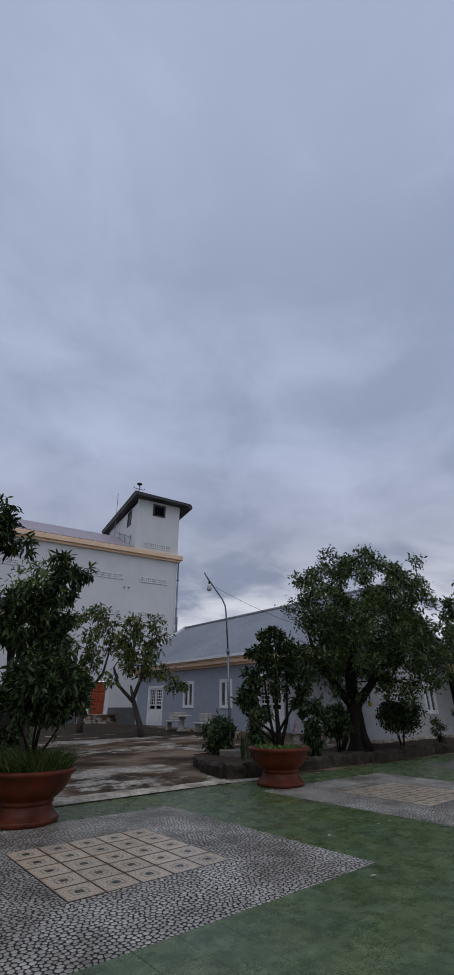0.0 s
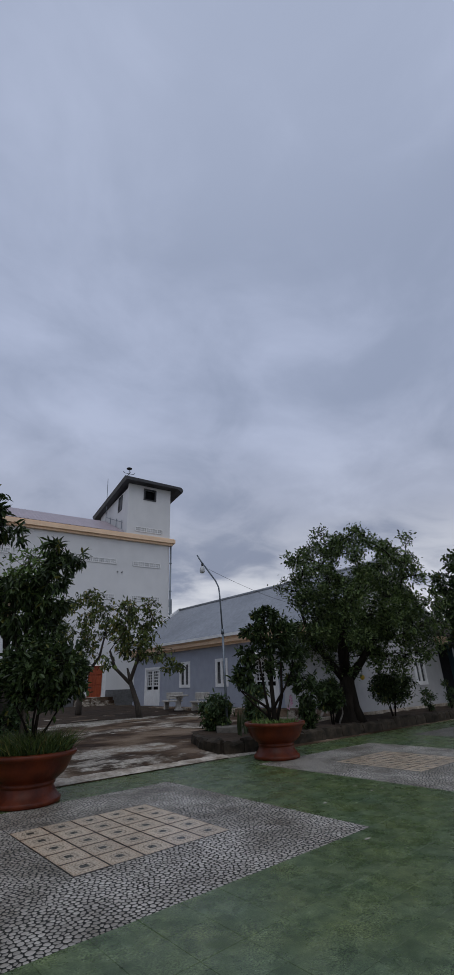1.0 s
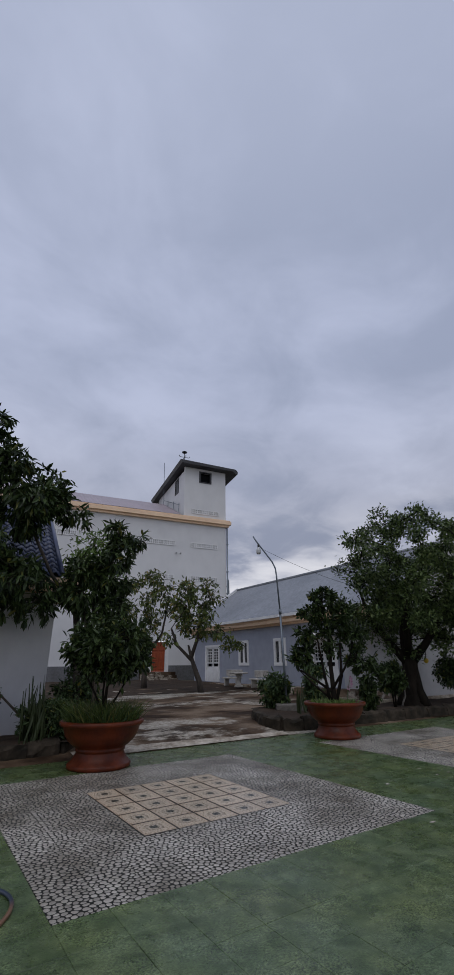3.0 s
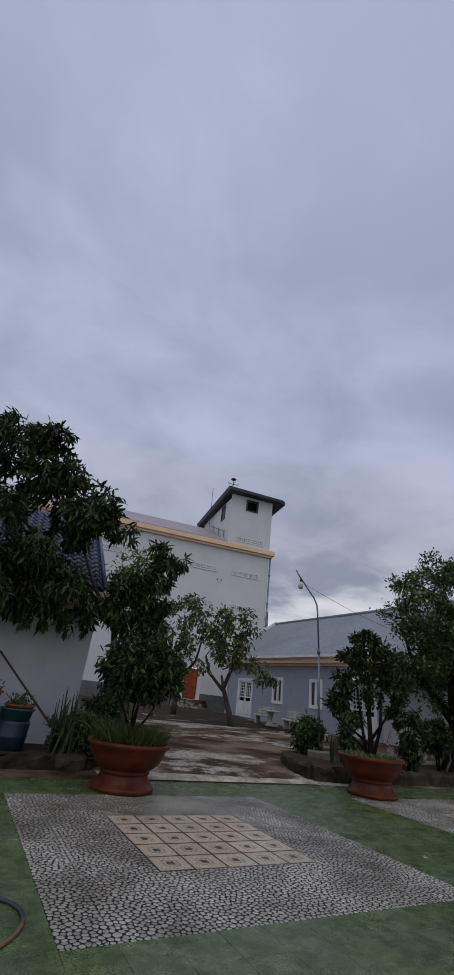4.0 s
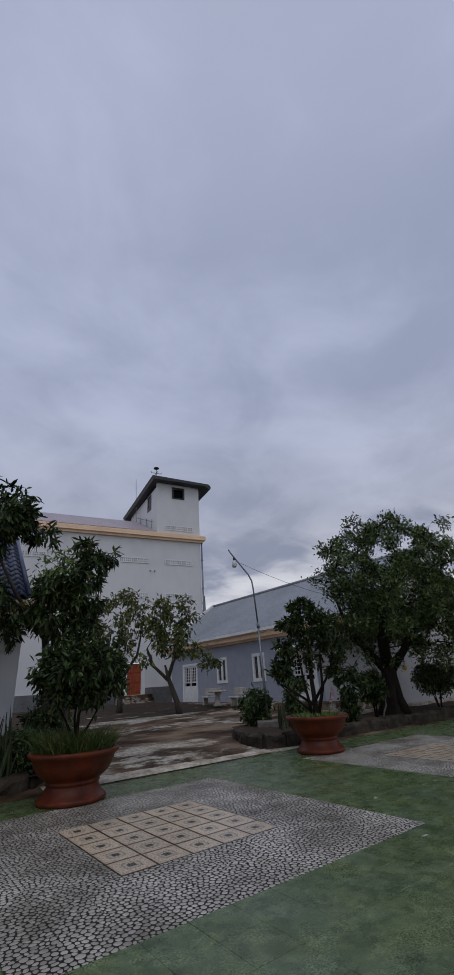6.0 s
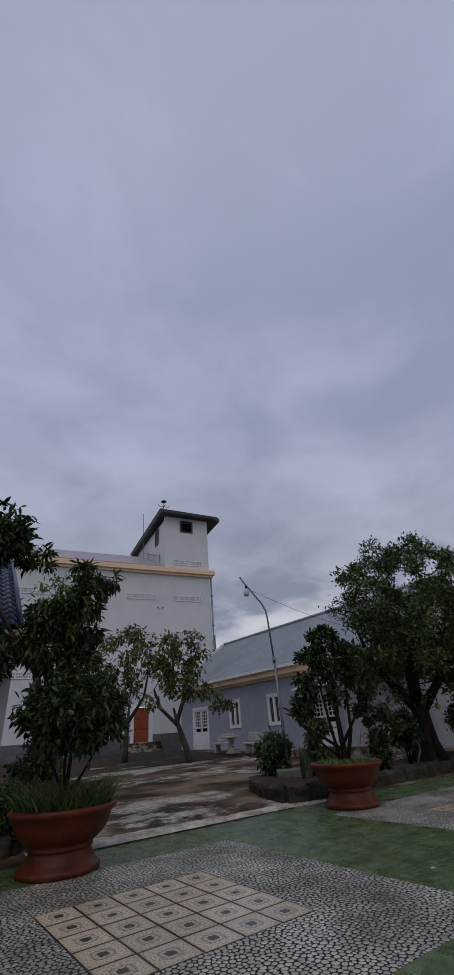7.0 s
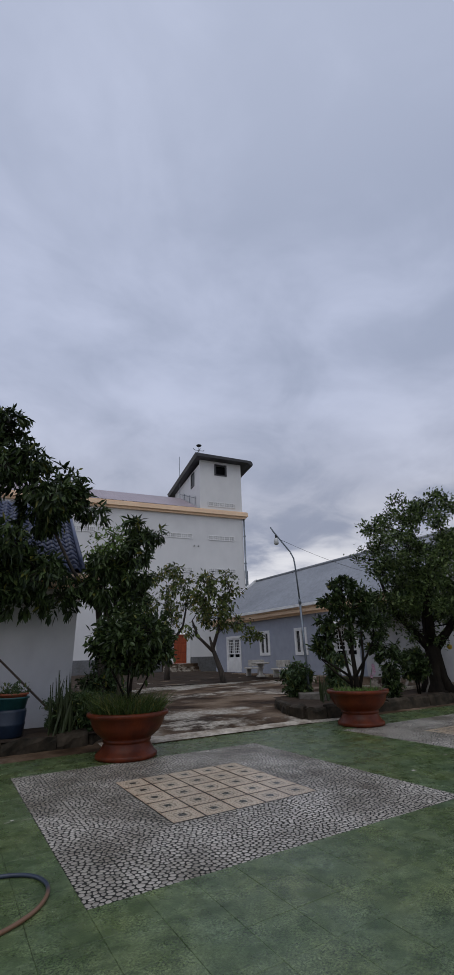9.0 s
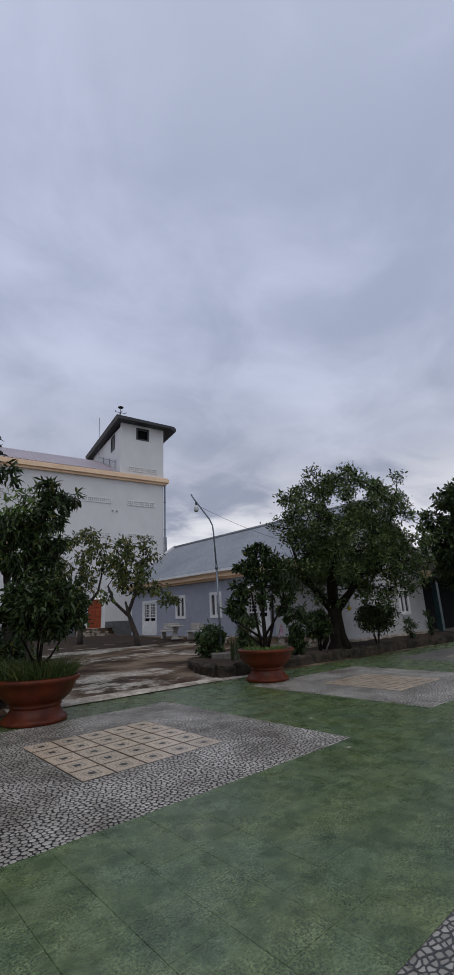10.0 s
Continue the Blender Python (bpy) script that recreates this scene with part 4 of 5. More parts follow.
def clip(poly, px, py, nx, ny):
    """The part of a polygon that lies on the inner side of a line."""
    out = []
    for (ax, ay), (bx, by) in zip(poly, poly[1:] + poly[:1]):
        da, db = (ax - px) * nx + (ay - py) * ny, (bx - px) * nx + (by - py) * ny
        if da <= 0:
            out.append((ax, ay))
        if (da < 0 < db) or (db < 0 < da):
            k = da / (da - db)
            out.append((ax + (bx - ax) * k, ay + (by - ay) * k))
    return out


def pebble_tile(seed):
    """A 40 cm tile of rounded river pebbles, each a low dome, set in a dark bed."""
    rng = np.random.default_rng(seed)
    h = 0.1985
    seeds = [((i + 0.5 + (0.5 if j % 2 else 0.0) + rng.uniform(-0.42, 0.42)) * 2 * h / 7 - h, (j + 0.5 + rng.uniform(-0.42, 0.42)) * 2 * h / 8 - h) for j in range(8) for i in range(-1, 7)]
    bed = Shape().add([(-0.1995, -0.1995, -0.0022), (0.1995, -0.1995, -0.0022), (0.1995, 0.1995, -0.0022), (-0.1995, 0.1995, -0.0022)], [(0, 1, 2, 3)])
    cut_at = len(bed.f)
    for sx, sy in seeds:
        cell = [(-0.2012, -0.2012), (0.2012, -0.2012), (0.2012, 0.2012), (-0.2012, 0.2012)]
        for ox, oy in seeds:
            d = math.hypot(ox - sx, oy - sy)
            if 0 < d < 0.16 and cell:
                cell = clip(cell, (sx + ox) / 2, (sy + oy) / 2, (ox - sx) / d, (oy - sy) / d)
        if len(cell) < 3:
            continue
        cx, cy = sum(p[0] for p in cell) / len(cell), sum(p[1] for p in cell) / len(cell)
        reach = min(math.hypot(p[0] - cx, p[1] - cy) for p in cell)
        if reach < 0.008:
            continue
        n, ring = 11, []
        turn = rng.uniform(0, 6.28)
        for k in range(n):
            a = turn + 2 * math.pi * k / n
            ca, sa = math.cos(a), math.sin(a)
            best = 1.0
            for (ax, ay), (bx, by) in zip(cell, cell[1:] + cell[:1]):
                ex, ey = bx - ax, by - ay
                det = ca * -ey + sa * ex
                if abs(det) > 1e-9:
                    r = ((ax - cx) * -ey + (ay - cy) * ex) / det
                    if r > 1e-4:
                        best = min(best, r)
            ring.append((ca, sa, best))
        for _ in range(1):
            ring = [(ca, sa, 0.5 * r + 0.25 * (ring[k - 1][2] + ring[(k + 1) % n][2])) for k, (ca, sa, r) in enumerate(ring)]
        slim = rng.uniform(0.0034, 0.0062)
        ring = [(ca, sa, max(0.004, r * 0.97 - slim)) for ca, sa, r in ring]
        top = rng.uniform(-0.0006, 0.0006)
        vs = [(cx + ca * r * q, cy + sa * r * q, z) for q, z in ((1.0, -0.0022), (0.9, -0.0008 + top), (0.55, top)) for ca, sa, r in ring]
        bed.add(vs, [tuple(2 * n + k for k in range(n))] + [(j * n + k, j * n + (k + 1) % n, (j + 1) * n + (k + 1) % n, (j + 1) * n + k) for j in range(2) for k in range(n)])
    me = bed.mesh("pebble_tile", "pebble_bed", True)
    me.materials.append(MATS["pebble_stone"])
    me.polygons.foreach_set("material_index", [0 if i < cut_at else 1 for i in range(len(me.polygons))])
    return me


single = {k: tile_shape().mesh(NAMES[k], k) for k in NAMES}
pebble_tiles = [pebble_tile(600 + i) for i in range(9)]
rest = {k: Shape() for k in NAMES}
made = {k: 0 for k in NAMES}
cells = [(i, j) for i in range(-20, 60) for j in range(-22, 12) if j < 11 or i < 1 or i > 15]
cells.sort(key=lambda q: abs(q[0] - 6) + abs(q[1] - 1) + (40 if q[1] < -6 and q[0] < 10 and tile_kind(*q) != "green_tile" else 0))
for i, j in cells:
    k = tile_kind(i, j)
    x, y = (i + 0.5) * T, (j + 0.5) * T
    if made[k] < 290:
        made[k] += 1
        ob = new(NAMES[k], random.choice(pebble_tiles) if k == "pebble" else single[k])
        ob.parent = patio
        ob.location = (x, y, random.uniform(-0.0012, 0.0012))
        ob.rotation_euler = (random.gauss(0, 0.0015), random.gauss(0, 0.0015), random.randrange(4) * math.pi / 2)
    else:
        tile_shape(rest[k], x, y)
for k in rest:
    if k != "medallion":
        tagged(part(NAMES[k] + "_field", rest[k], k, patio), kind="stuff")

# ---- planting beds ----
bed = thing("planting_bed", pose(0, 0, 0), "raised soil bed behind a rough stone kerb", "planting bed", kind="structure")


def stone_kerb(parent, pts, top, depth=0.24):
    """Rough stones laid end to end along a line."""
    for (ax, ay), (bx, by) in zip(pts, pts[1:]):
        length = math.hypot(bx - ax, by - ay)
        ang = math.atan2(by - ay, bx - ax)
        at = 0.0
        while at < length - 0.08:
            w = min(random.uniform(0.55, 1.15), length - at)
            s, hh, seg = Shape(), top + random.uniform(-0.05, 0.04), 6
            off = random.uniform(0, 50)
            for a in range(seg + 1):
                u = a / seg
                end = 0.72 if a in (0, seg) else 1.0
                for qy, qz in ((-0.5, -0.05), (-0.52, 0.35 * hh), (-0.48, 0.74 * hh), (-0.3, 0.97 * hh), (0.28, hh), (0.5, 0.8 * hh), (0.52, -0.05)):
                    p = Vector((u * w * 4 + off, qy * 2, qz * 6))
                    s.v.append((0.004 + u * (w - 0.008) + 0.02 * noise.noise(p * 1.3) * (0 < a < seg), qy * depth * (1.0 if end == 1 else 0.9) + 0.055 * noise.noise(p), max(-0.05, qz * (1.0 if end == 1 else 0.93) + 0.07 * noise.noise(p + Vector((9, 3, 1))) * (qz > 0))))
                if a:
                    k = a * 7
                    s.f += [(k - 7 + i, k + i, k + i + 1, k - 6 + i) for i in range(6)]
            s.f += [tuple(range(6, -1, -1)), tuple(seg * 7 + i for i in range(7))]
            ob = part("stone", s, "stone", parent)
            ob.matrix_local = pose(ax + math.cos(ang) * at, ay + math.sin(ang) * at, 0, 0, 0, math.degrees(ang) + random.gauss(0, 1.2))
            at += w


stone_kerb(bed, [(6.9, 7.3), (6.3, 6.4), (5.8, 5.3), (5.92, 4.82), (6.5, 4.72), (14.5, 4.66), (23.5, 4.5)], 0.35)
s = Shape()
nx = 44
for j in range(9):
    for i in range(nx):
        u, v = i / (nx - 1), j / 8
        x = 5.75 + u * 17.5 + (0.9 * v if u < 0.05 else 0)
        y = 4.8 + v * 2.4
        s.v.append((x, y, 0.27 + 0.1 * v + 0.05 * noise.noise(Vector((x * 2, y * 2, 3)))))
        if i and j:
            k = j * nx + i
            s.f.append((k - nx - 1, k - nx, k, k - 1))
part("soil", s, "soil", bed, "damp dark soil")
part("back_kerb", Shape().box(9.0, 22.0, 6.3, 6.42, 0.1, 0.44, 0.01), "apron", bed, "pale concrete edging at the back")

bed2 = thing("planting_bed", pose(0, 0, 0), "dim soil bed with a low mossy stone kerb by the white house", "planting bed", kind="structure")
stone_kerb(bed2, [(-6.5, 4.72), (0.35, 4.92), (0.72, 5.3), (0.8, 6.4)], 0.30)
s = Shape()
for j in range(6):
    for i in range(20):
        x, y = -6.4 + i * 7.1 / 19, 4.85 + j * 0.34
        s.v.append((x, y, 0.25 + 0.03 * noise.noise(Vector((x * 2, y * 2, 7)))))
        if i and j:
            k = j * 20 + i
            s.f.append((k - 21, k - 20, k, k - 1))
part("soil", s, "soil", bed2)

# ---- plants ----
LEAF_FACES = np.array([(0, 2, 1), (0, 3, 2), (1, 2, 5), (1, 5, 4), (2, 3, 6), (2, 6, 5), (4, 5, 7), (5, 6, 7)])


def leaves(points, outward, count, length, width, mat, name, parent, droop=0.35, spread=0.12, rng=None, label="", fold=0.12):
    """Leaves round every point, folded along the midrib, that lean outward and hang."""
    rng = rng or np.random.default_rng(1)
    P = np.repeat(points, count, axis=0) + rng.normal(0, spread, (len(points) * count, 3))
    n = len(P)
    d = np.repeat(outward, count, axis=0) * 0.7 + rng.normal(0, 0.75, (n, 3))
    d[:, 2] -= droop * rng.uniform(0.3, 1.6, n)
    d /= np.linalg.norm(d, axis=1, keepdims=True) + 1e-9
    up = rng.normal(0, 0.45, (n, 3))
    up[:, 2] += 1
    s = np.cross(d, up)
    s /= np.linalg.norm(s, axis=1, keepdims=True) + 1e-9
    nn = np.cross(s, d)
    L = (length * rng.uniform(0.6, 1.2, n))[:, None]
    W = (width * rng.uniform(0.7, 1.2, n))[:, None]
    rib = nn * W * fold
    v = np.stack([P, P + d * L * 0.26 + s * W * 0.40, P + d * L * 0.27 - rib * 1.6, P + d * L * 0.26 - s * W * 0.40,
                  P + d * L * 0.62 + s * W * 0.47 - nn * L * 0.03, P + d * L * 0.64 - rib * 1.8 - nn * L * 0.04, P + d * L * 0.62 - s * W * 0.47 - nn * L * 0.03,
                  P + d * L - nn * L * 0.16], axis=1).reshape(-1, 3)
    f = (np.arange(n)[:, None, None] * 8 + LEAF_FACES[None]).reshape(-1, 3)
    sh = Shape()
    sh.v, sh.f = v.tolist(), f.tolist()
    return part(name, sh, mat, parent, label)


def bend(a, b, sag, rng, n=5):
    a, b = np.array(a, float), np.array(b, float)
    mid = (a + b) / 2 + np.array([0, 0, sag]) + rng.normal(0, 0.11, 3) * np.linalg.norm(b - a)
    return [tuple((1 - t) ** 2 * a + 2 * t * (1 - t) * mid + t * t * b) for t in np.linspace(0, 1, n)]


def tree(name, at, trunks, lobes, leaf, label, category="tree", mat_leaf="leaf_dark", mat_bark="bark", seed=1, droop=0.35, m=None, group="", hollow=0.45):
    """trunks: [(points, radii)], the last point of each is where its limbs part. lobes: (x, y, z, rx, ry, rz, clusters), seen from the base.
    leaf: (per cluster, length, width, spread)."""
    rng = np.random.default_rng(seed)
    th = thing(name, m or pose(*at), label, category, group)
    heads, wood = [], []
    for pts, radii in trunks:
        if max(radii) > 0.4:
            fine = [Vector(pts[i]).lerp(Vector(pts[i + 1]), k / 4) for i in range(len(pts) - 1) for k in range(4)] + [Vector(pts[-1])]
            girth = list(np.interp(np.linspace(0, len(pts) - 1, len(fine)), range(len(pts)), radii))
            bole = Shape().tube(fine, girth, 22)
            for i, p in enumerate(bole.v):
                axis = fine[min(i // 22, len(fine) - 1)]
                d = Vector(p) - axis
                bole.v[i] = tuple(axis + d * (1 + 0.20 * noise.noise(Vector((d.x * 6, d.y * 6, axis.z * 1.1))) + 0.10 * noise.noise(Vector((d.x * 15, d.y * 15, axis.z * 4)))))
        else:
            bole = Shape().tube(pts, radii, 10)
        part("trunk", bole, mat_bark, th, smooth=True)
        k = len(wood)
        wood.append(Shape())
        heads += [(np.array(pts[-1], float), k), (np.array(pts[-2], float) * 0.4 + np.array(pts[-1], float) * 0.6, k)]
    C, O = [], []
    lobes = sorted(lobes, key=lambda q: min(np.linalg.norm(h - np.array(q[:3])) for h, _ in heads))
    for x, y, z, rx, ry, rz, k in lobes:
        c = np.array((x, y, z), float)
        start, root = min(heads, key=lambda q: np.linalg.norm(q[0] - c) + 0.8 * max(0, q[0][2] - c[2]))
        limb = bend(start, c, 0.12 * np.linalg.norm(c - start), rng, 6)
        heads += [(np.array(limb[2]), root), (np.array(limb[4]), root)]
        r0 = 0.012 + 0.012 * (rx + ry + rz)
        wood[root].tube(limb, list(np.linspace(r0, r0 * 0.45, 6)), 6)
        for _ in range(k):
            d = rng.normal(0, 1, 3)
            d /= np.linalg.norm(d)
            q = c + d * np.array((rx, ry, rz)) * rng.uniform(hollow, 1.0) ** 0.6 * rng.choice([0.8, 1.0, 1.0, 1.14])
            C.append(q)
            o = d * 0.8 + np.array((0, 0, 0.25))
            O.append(o)
            if rng.random() < 0.75:
                wood[root].tube(bend(limb[rng.integers(2, 6)], q, 0.05, rng, 3), [r0 * 0.3, r0 * 0.2, 0.004], 4, cap=False)
    for w in wood:
        if w.v:
            part("branch", w, mat_bark, th, smooth=True)
    C, O = np.array(C), np.array(O)
    n, ll, lw, sp = leaf
    leaves(C, O, n, ll, lw, mat_leaf, "crown", th, droop, sp, rng)
    return th


def lobe_set(n, centre, size, lobe, clusters, seed, lift=0.0):
    """Lobes spread unevenly through an egg-shaped crown."""
    rng = np.random.default_rng(seed)
    out = []
    for i in range(n):
        a = i * 2.39996 + rng.normal(0, 0.25)
        h = (i + 0.5) / n * 2 - 1
        r = math.sqrt(max(0, 1 - h * h)) * rng.uniform(0.55, 1.0)
        s = lobe * rng.uniform(0.75, 1.25)
        out.append((centre[0] + size[0] * r * math.cos(a), centre[1] + size[1] * r * math.sin(a), centre[2] + size[2] * h * rng.uniform(0.8, 1.0) + lift * r,
                    s, s, s * 0.8, clusters))
    return out


# great broad tree in the stone bed
tree("broad_tree", (12.3, 5.45, 0.28), [([(0, 0, -0.2), (0.0, 0.02, 0.08), (0.04, 0, 0.35), (0.08, -0.05, 0.8), (0.06, -0.1, 1.3), (0.12, -0.15, 1.8)], [0.55, 0.36, 0.27, 0.23, 0.25, 0.2]),
     ([(0.3, -0.3, -0.1), (0.2, -0.22, 0.5), (0.16, -0.2, 1.4)], [0.24, 0.15, 0.1]), ([(-0.32, 0.2, -0.1), (-0.2, 0.16, 0.35), (-0.08, 0.02, 1.2)], [0.2, 0.14, 0.1]),
     ([(0.05, -0.1, 1.3), (0.45, -0.6, 2.0), (0.9, -1.2, 3.0), (1.1, -1.5, 3.9)], [0.19, 0.13, 0.09, 0.05]), ([(0.05, -0.1, 1.5), (0.0, -0.1, 2.4), (0.25, -0.2, 3.4), (0.5, -0.4, 4.6)], [0.22, 0.16, 0.11, 0.06]),
     ([(0.0, -0.05, 1.4), (-0.3, 0.4, 2.1), (-0.6, 0.85, 2.9), (-0.7, 1.1, 4.0)], [0.17, 0.12, 0.08, 0.05]), ([(0.1, -0.1, 1.6), (0.7, 0.2, 2.6), (1.4, 0.5, 3.8)], [0.15, 0.1, 0.06]),
     ([(0.05, -0.1, 1.5), (-0.5, -0.6, 2.6), (-0.9, -1.1, 3.8)], [0.15, 0.1, 0.06])],
     lobe_set(60, (0.62, -0.5, 4.7), (2.75, 2.85, 2.25), 0.42, 13, 5) + lobe_set(46, (0.62, -0.5, 4.75), (3.0, 3.1, 2.5), 0.26, 6, 26) + lobe_set(30, (0.6, -0.5, 4.0), (2.2, 2.2, 1.2), 0.5, 17, 6) +
     [(0.62 + 2.3 * math.cos(a), -0.5 + 2.3 * math.sin(a), 2.95 + 0.25 * math.sin(3 * a), .5, .5, .34, 13) for a in (0.4, 1.1, 1.9, 2.5, 3.1, 3.8, 4.5, 5.1, 5.7)] +
     [(0.5 + 1.3 * math.cos(a), -0.4 + 1.3 * math.sin(a), 2.75, .5, .5, .4, 15) for a in (0.2, 1.4, 2.6, 3.9, 5.2)] +
     [(2.2, -3.0, 3.9, .5, .5, .4, 16), (2.1, -3.0, 3.2, .42, .4, .35, 12), (-1.3, 1.9, 3.4, .5, .5, .35, 14), (1.6, -2.3, 3.0, .55, .5, .4, 16), (1.45, -1.9, 2.5, .45, .45, .35, 14), (1.75, -2.3, 2.15, .35, .35, .3, 9), (-.9, 1.3, 3.0, .5, .5, .4, 16), (-1.2, 1.6, 2.6, .4, .4, .3, 12), (.8, -1.0, 2.2, .3, .3, .45, 34), (.4, -.4, 2.6, .6, .6, .45, 24), (-.3, .3, 1.95, .32, .32, .28, 14), (.15, -.35, 1.7, .3, .3, .3, 12), (-.55, .8, 2.45, .4, .4, .3, 14), (1.0, -1.3, 2.0, .42, .42, .36, 15), (1.55, -2.0, 2.0, .4, .4, .34, 13), (2.1, -2.75, 2.55, .45, .42, .36, 13), (1.3, -1.6, 1.6, .3, .3, .28, 9)], (19, 0.14, 0.066, 0.10),
     "broad dark-leaved tree with a flared trunk in the stone bed", mat_leaf="leaf_broad", seed=5, droop=0.1, hollow=0.2)

# yard trees with thin pale crowns
tree("mango_tree", (9.75, 15.7, 0.38), [([(0.1, -0.1, -0.2), (0, 0, 0.5), (-0.35, 0.15, 1.5), (-0.55, 0.2, 2.2)], [0.17, 0.14, 0.1, 0.045]),
     ([(-0.4, 0.15, 1.6), (-0.1, 0, 2.6), (0.0, 0, 3.4)], [0.1, 0.08, 0.06]), ([(-0.4, 0.15, 1.5), (-1.1, 0.4, 2.2), (-1.4, 0.5, 3.0)], [0.09, 0.07, 0.05])],
     lobe_set(15, (-0.3, 0.1, 4.1), (1.15, 1.15, 1.45), 0.42, 14, 8) + [(0.9, -0.4, 2.9, .42, .42, .3, 14), (1.5, -0.7, 2.25, .45, .4, .3, 20), (-1.6, .5, 2.5, .3, .3, .3, 9)], (8, 0.26, 0.11, 0.12),
     "slender mango tree with a sparse yellowing crown", mat_leaf="leaf_light", mat_bark="pale_bark", seed=8, droop=0.7, group="yard trees")
tree("mango_tree", (8.5, 19.6, 0.5), [([(0, 0, -0.2), (0, 0, 0.6), (0.1, 0.05, 1.6), (0.15, 0.05, 2.4)], [0.18, 0.14, 0.1, 0.045]),
     ([(0.1, 0, 1.4), (-0.6, 0.2, 2.5), (-0.9, 0.2, 3.4)], [0.1, 0.07, 0.05]), ([(0.1, 0, 1.7), (0.8, -0.3, 2.8), (1.0, -0.3, 3.8)], [0.1, 0.07, 0.05])],
     lobe_set(17, (-0.1, 0.1, 4.7), (1.6, 1.4, 1.75), 0.46, 14, 9), (8, 0.27, 0.11, 0.12),
     "thin mango tree with pale green leaves in the soil", mat_leaf="leaf_light", mat_bark="pale_bark", seed=9, droop=0.7, group="yard trees")

# mango beside the white house, its crown over the bed
tree("mango_tree", (0.85, 5.75, 0.25), [([(0, 0, -0.2), (-0.02, 0.05, 0.8), (-0.12, 0, 1.8), (-0.3, -0.05, 2.8)], [0.12, 0.09, 0.08, 0.07]),
     ([(-0.05, 0, 1.4), (0.2, 0.0, 2.4), (0.1, 0.0, 3.4)], [0.07, 0.06, 0.045]), ([(-0.2, 0, 2.4), (-1.0, -0.2, 3.4), (-1.6, -0.3, 4.4)], [0.05, 0.04, 0.03])],
     [q for q in lobe_set(34, (-3.2, -0.45, 4.6), (2.1, 1.0, 2.3), 0.52, 29, 12) if not (-1.8 < q[0] < -0.9 and 3.3 < q[2] < 4.4)] + [(-0.5, -.1, 4.75, .36, .36, .28, 9), (-0.95, -.2, 4.95, .45, .4, .4, 22), (-1.4, -.3, 5.4, .5, .45, .4, 22), (-1.9, -.4, 2.9, .45, .4, .35, 18), (-1.8, -.35, 4.5, .5, .45, .4, 24), (-2.1, -.35, 5.1, .5, .45, .4, 24), (-1.5, -.3, 4.8, .45, .4, .4, 22), (-1.2, -.3, 2.7, .5, .4, .4, 20), (-0.7, -.3, 3.0, .4, .36, .34, 15), (-1.6, -.3, 3.2, .5, .4, .4, 20), (-2.0, -.4, 2.6, .5, .4, .35, 20)],
     (13, 0.24, 0.07, 0.05), "mango tree leaning over the bed by the white house", mat_leaf="leaf_dark", mat_bark="pale_bark", seed=12, droop=1.1)
tree("young_tree", (1.3, 7.6, 0.3), [([(0, 0, -0.2), (0.02, 0.05, 1.4), (0.0, 0, 3.0)], [0.06, 0.05, 0.03]), ([(0.3, 0.2, -0.2), (0.35, 0.25, 1.4), (0.4, 0.2, 2.6)], [0.05, 0.04, 0.03])],
     lobe_set(9, (0.1, 0, 3.9), (0.6, 0.6, 1.1), 0.38, 16, 14), (9, 0.22, 0.06, 0.1), "young tree with fresh lime-green leaves", mat_leaf="leaf_lime", mat_bark="pale_bark", seed=14, droop=0.6)

# dark tree beyond the porch
tree("dark_tree", (22.9, 3.1, 0.2), [([(0, 0, -0.2), (0, 0, 1.5), (0.1, 0, 3.0)], [0.35, 0.28, 0.2])],
     lobe_set(60, (0.4, -0.1, 5.0), (2.7, 2.7, 3.3), 0.75, 42, 17) + [(-1.2, 1.6, 3.6, .7, .7, .5, 30), (-1.6, 2.2, 4.4, .6, .6, .5, 26), (0.2, 1.8, 3.3, .7, .7, .6, 30), (1.2, 2.6, 3.2, .7, .7, .6, 30)], (15, 0.28, 0.12, 0.12), "dense dark tree at the courtyard's end", mat_leaf="leaf_dark", seed=17, droop=0.3)

# ---- terracotta pots ----
PROFILE = [(0.0, 0.0), (0.53, 0.0), (0.56, 0.015), (0.56, 0.06), (0.545, 0.075), (0.50, 0.11), (0.455, 0.17), (0.425, 0.225), (0.42, 0.245), (0.445, 0.255), (0.445, 0.285), (0.43, 0.295), (0.49, 0.33), (0.58, 0.40), (0.65, 0.5), (0.69, 0.62),
           (0.73, 0.635), (0.755, 0.66), (0.755, 0.70), (0.73, 0.715), (0.67, 0.715), (0.65, 0.68), (0.62, 0.6), (0.0, 0.6)]


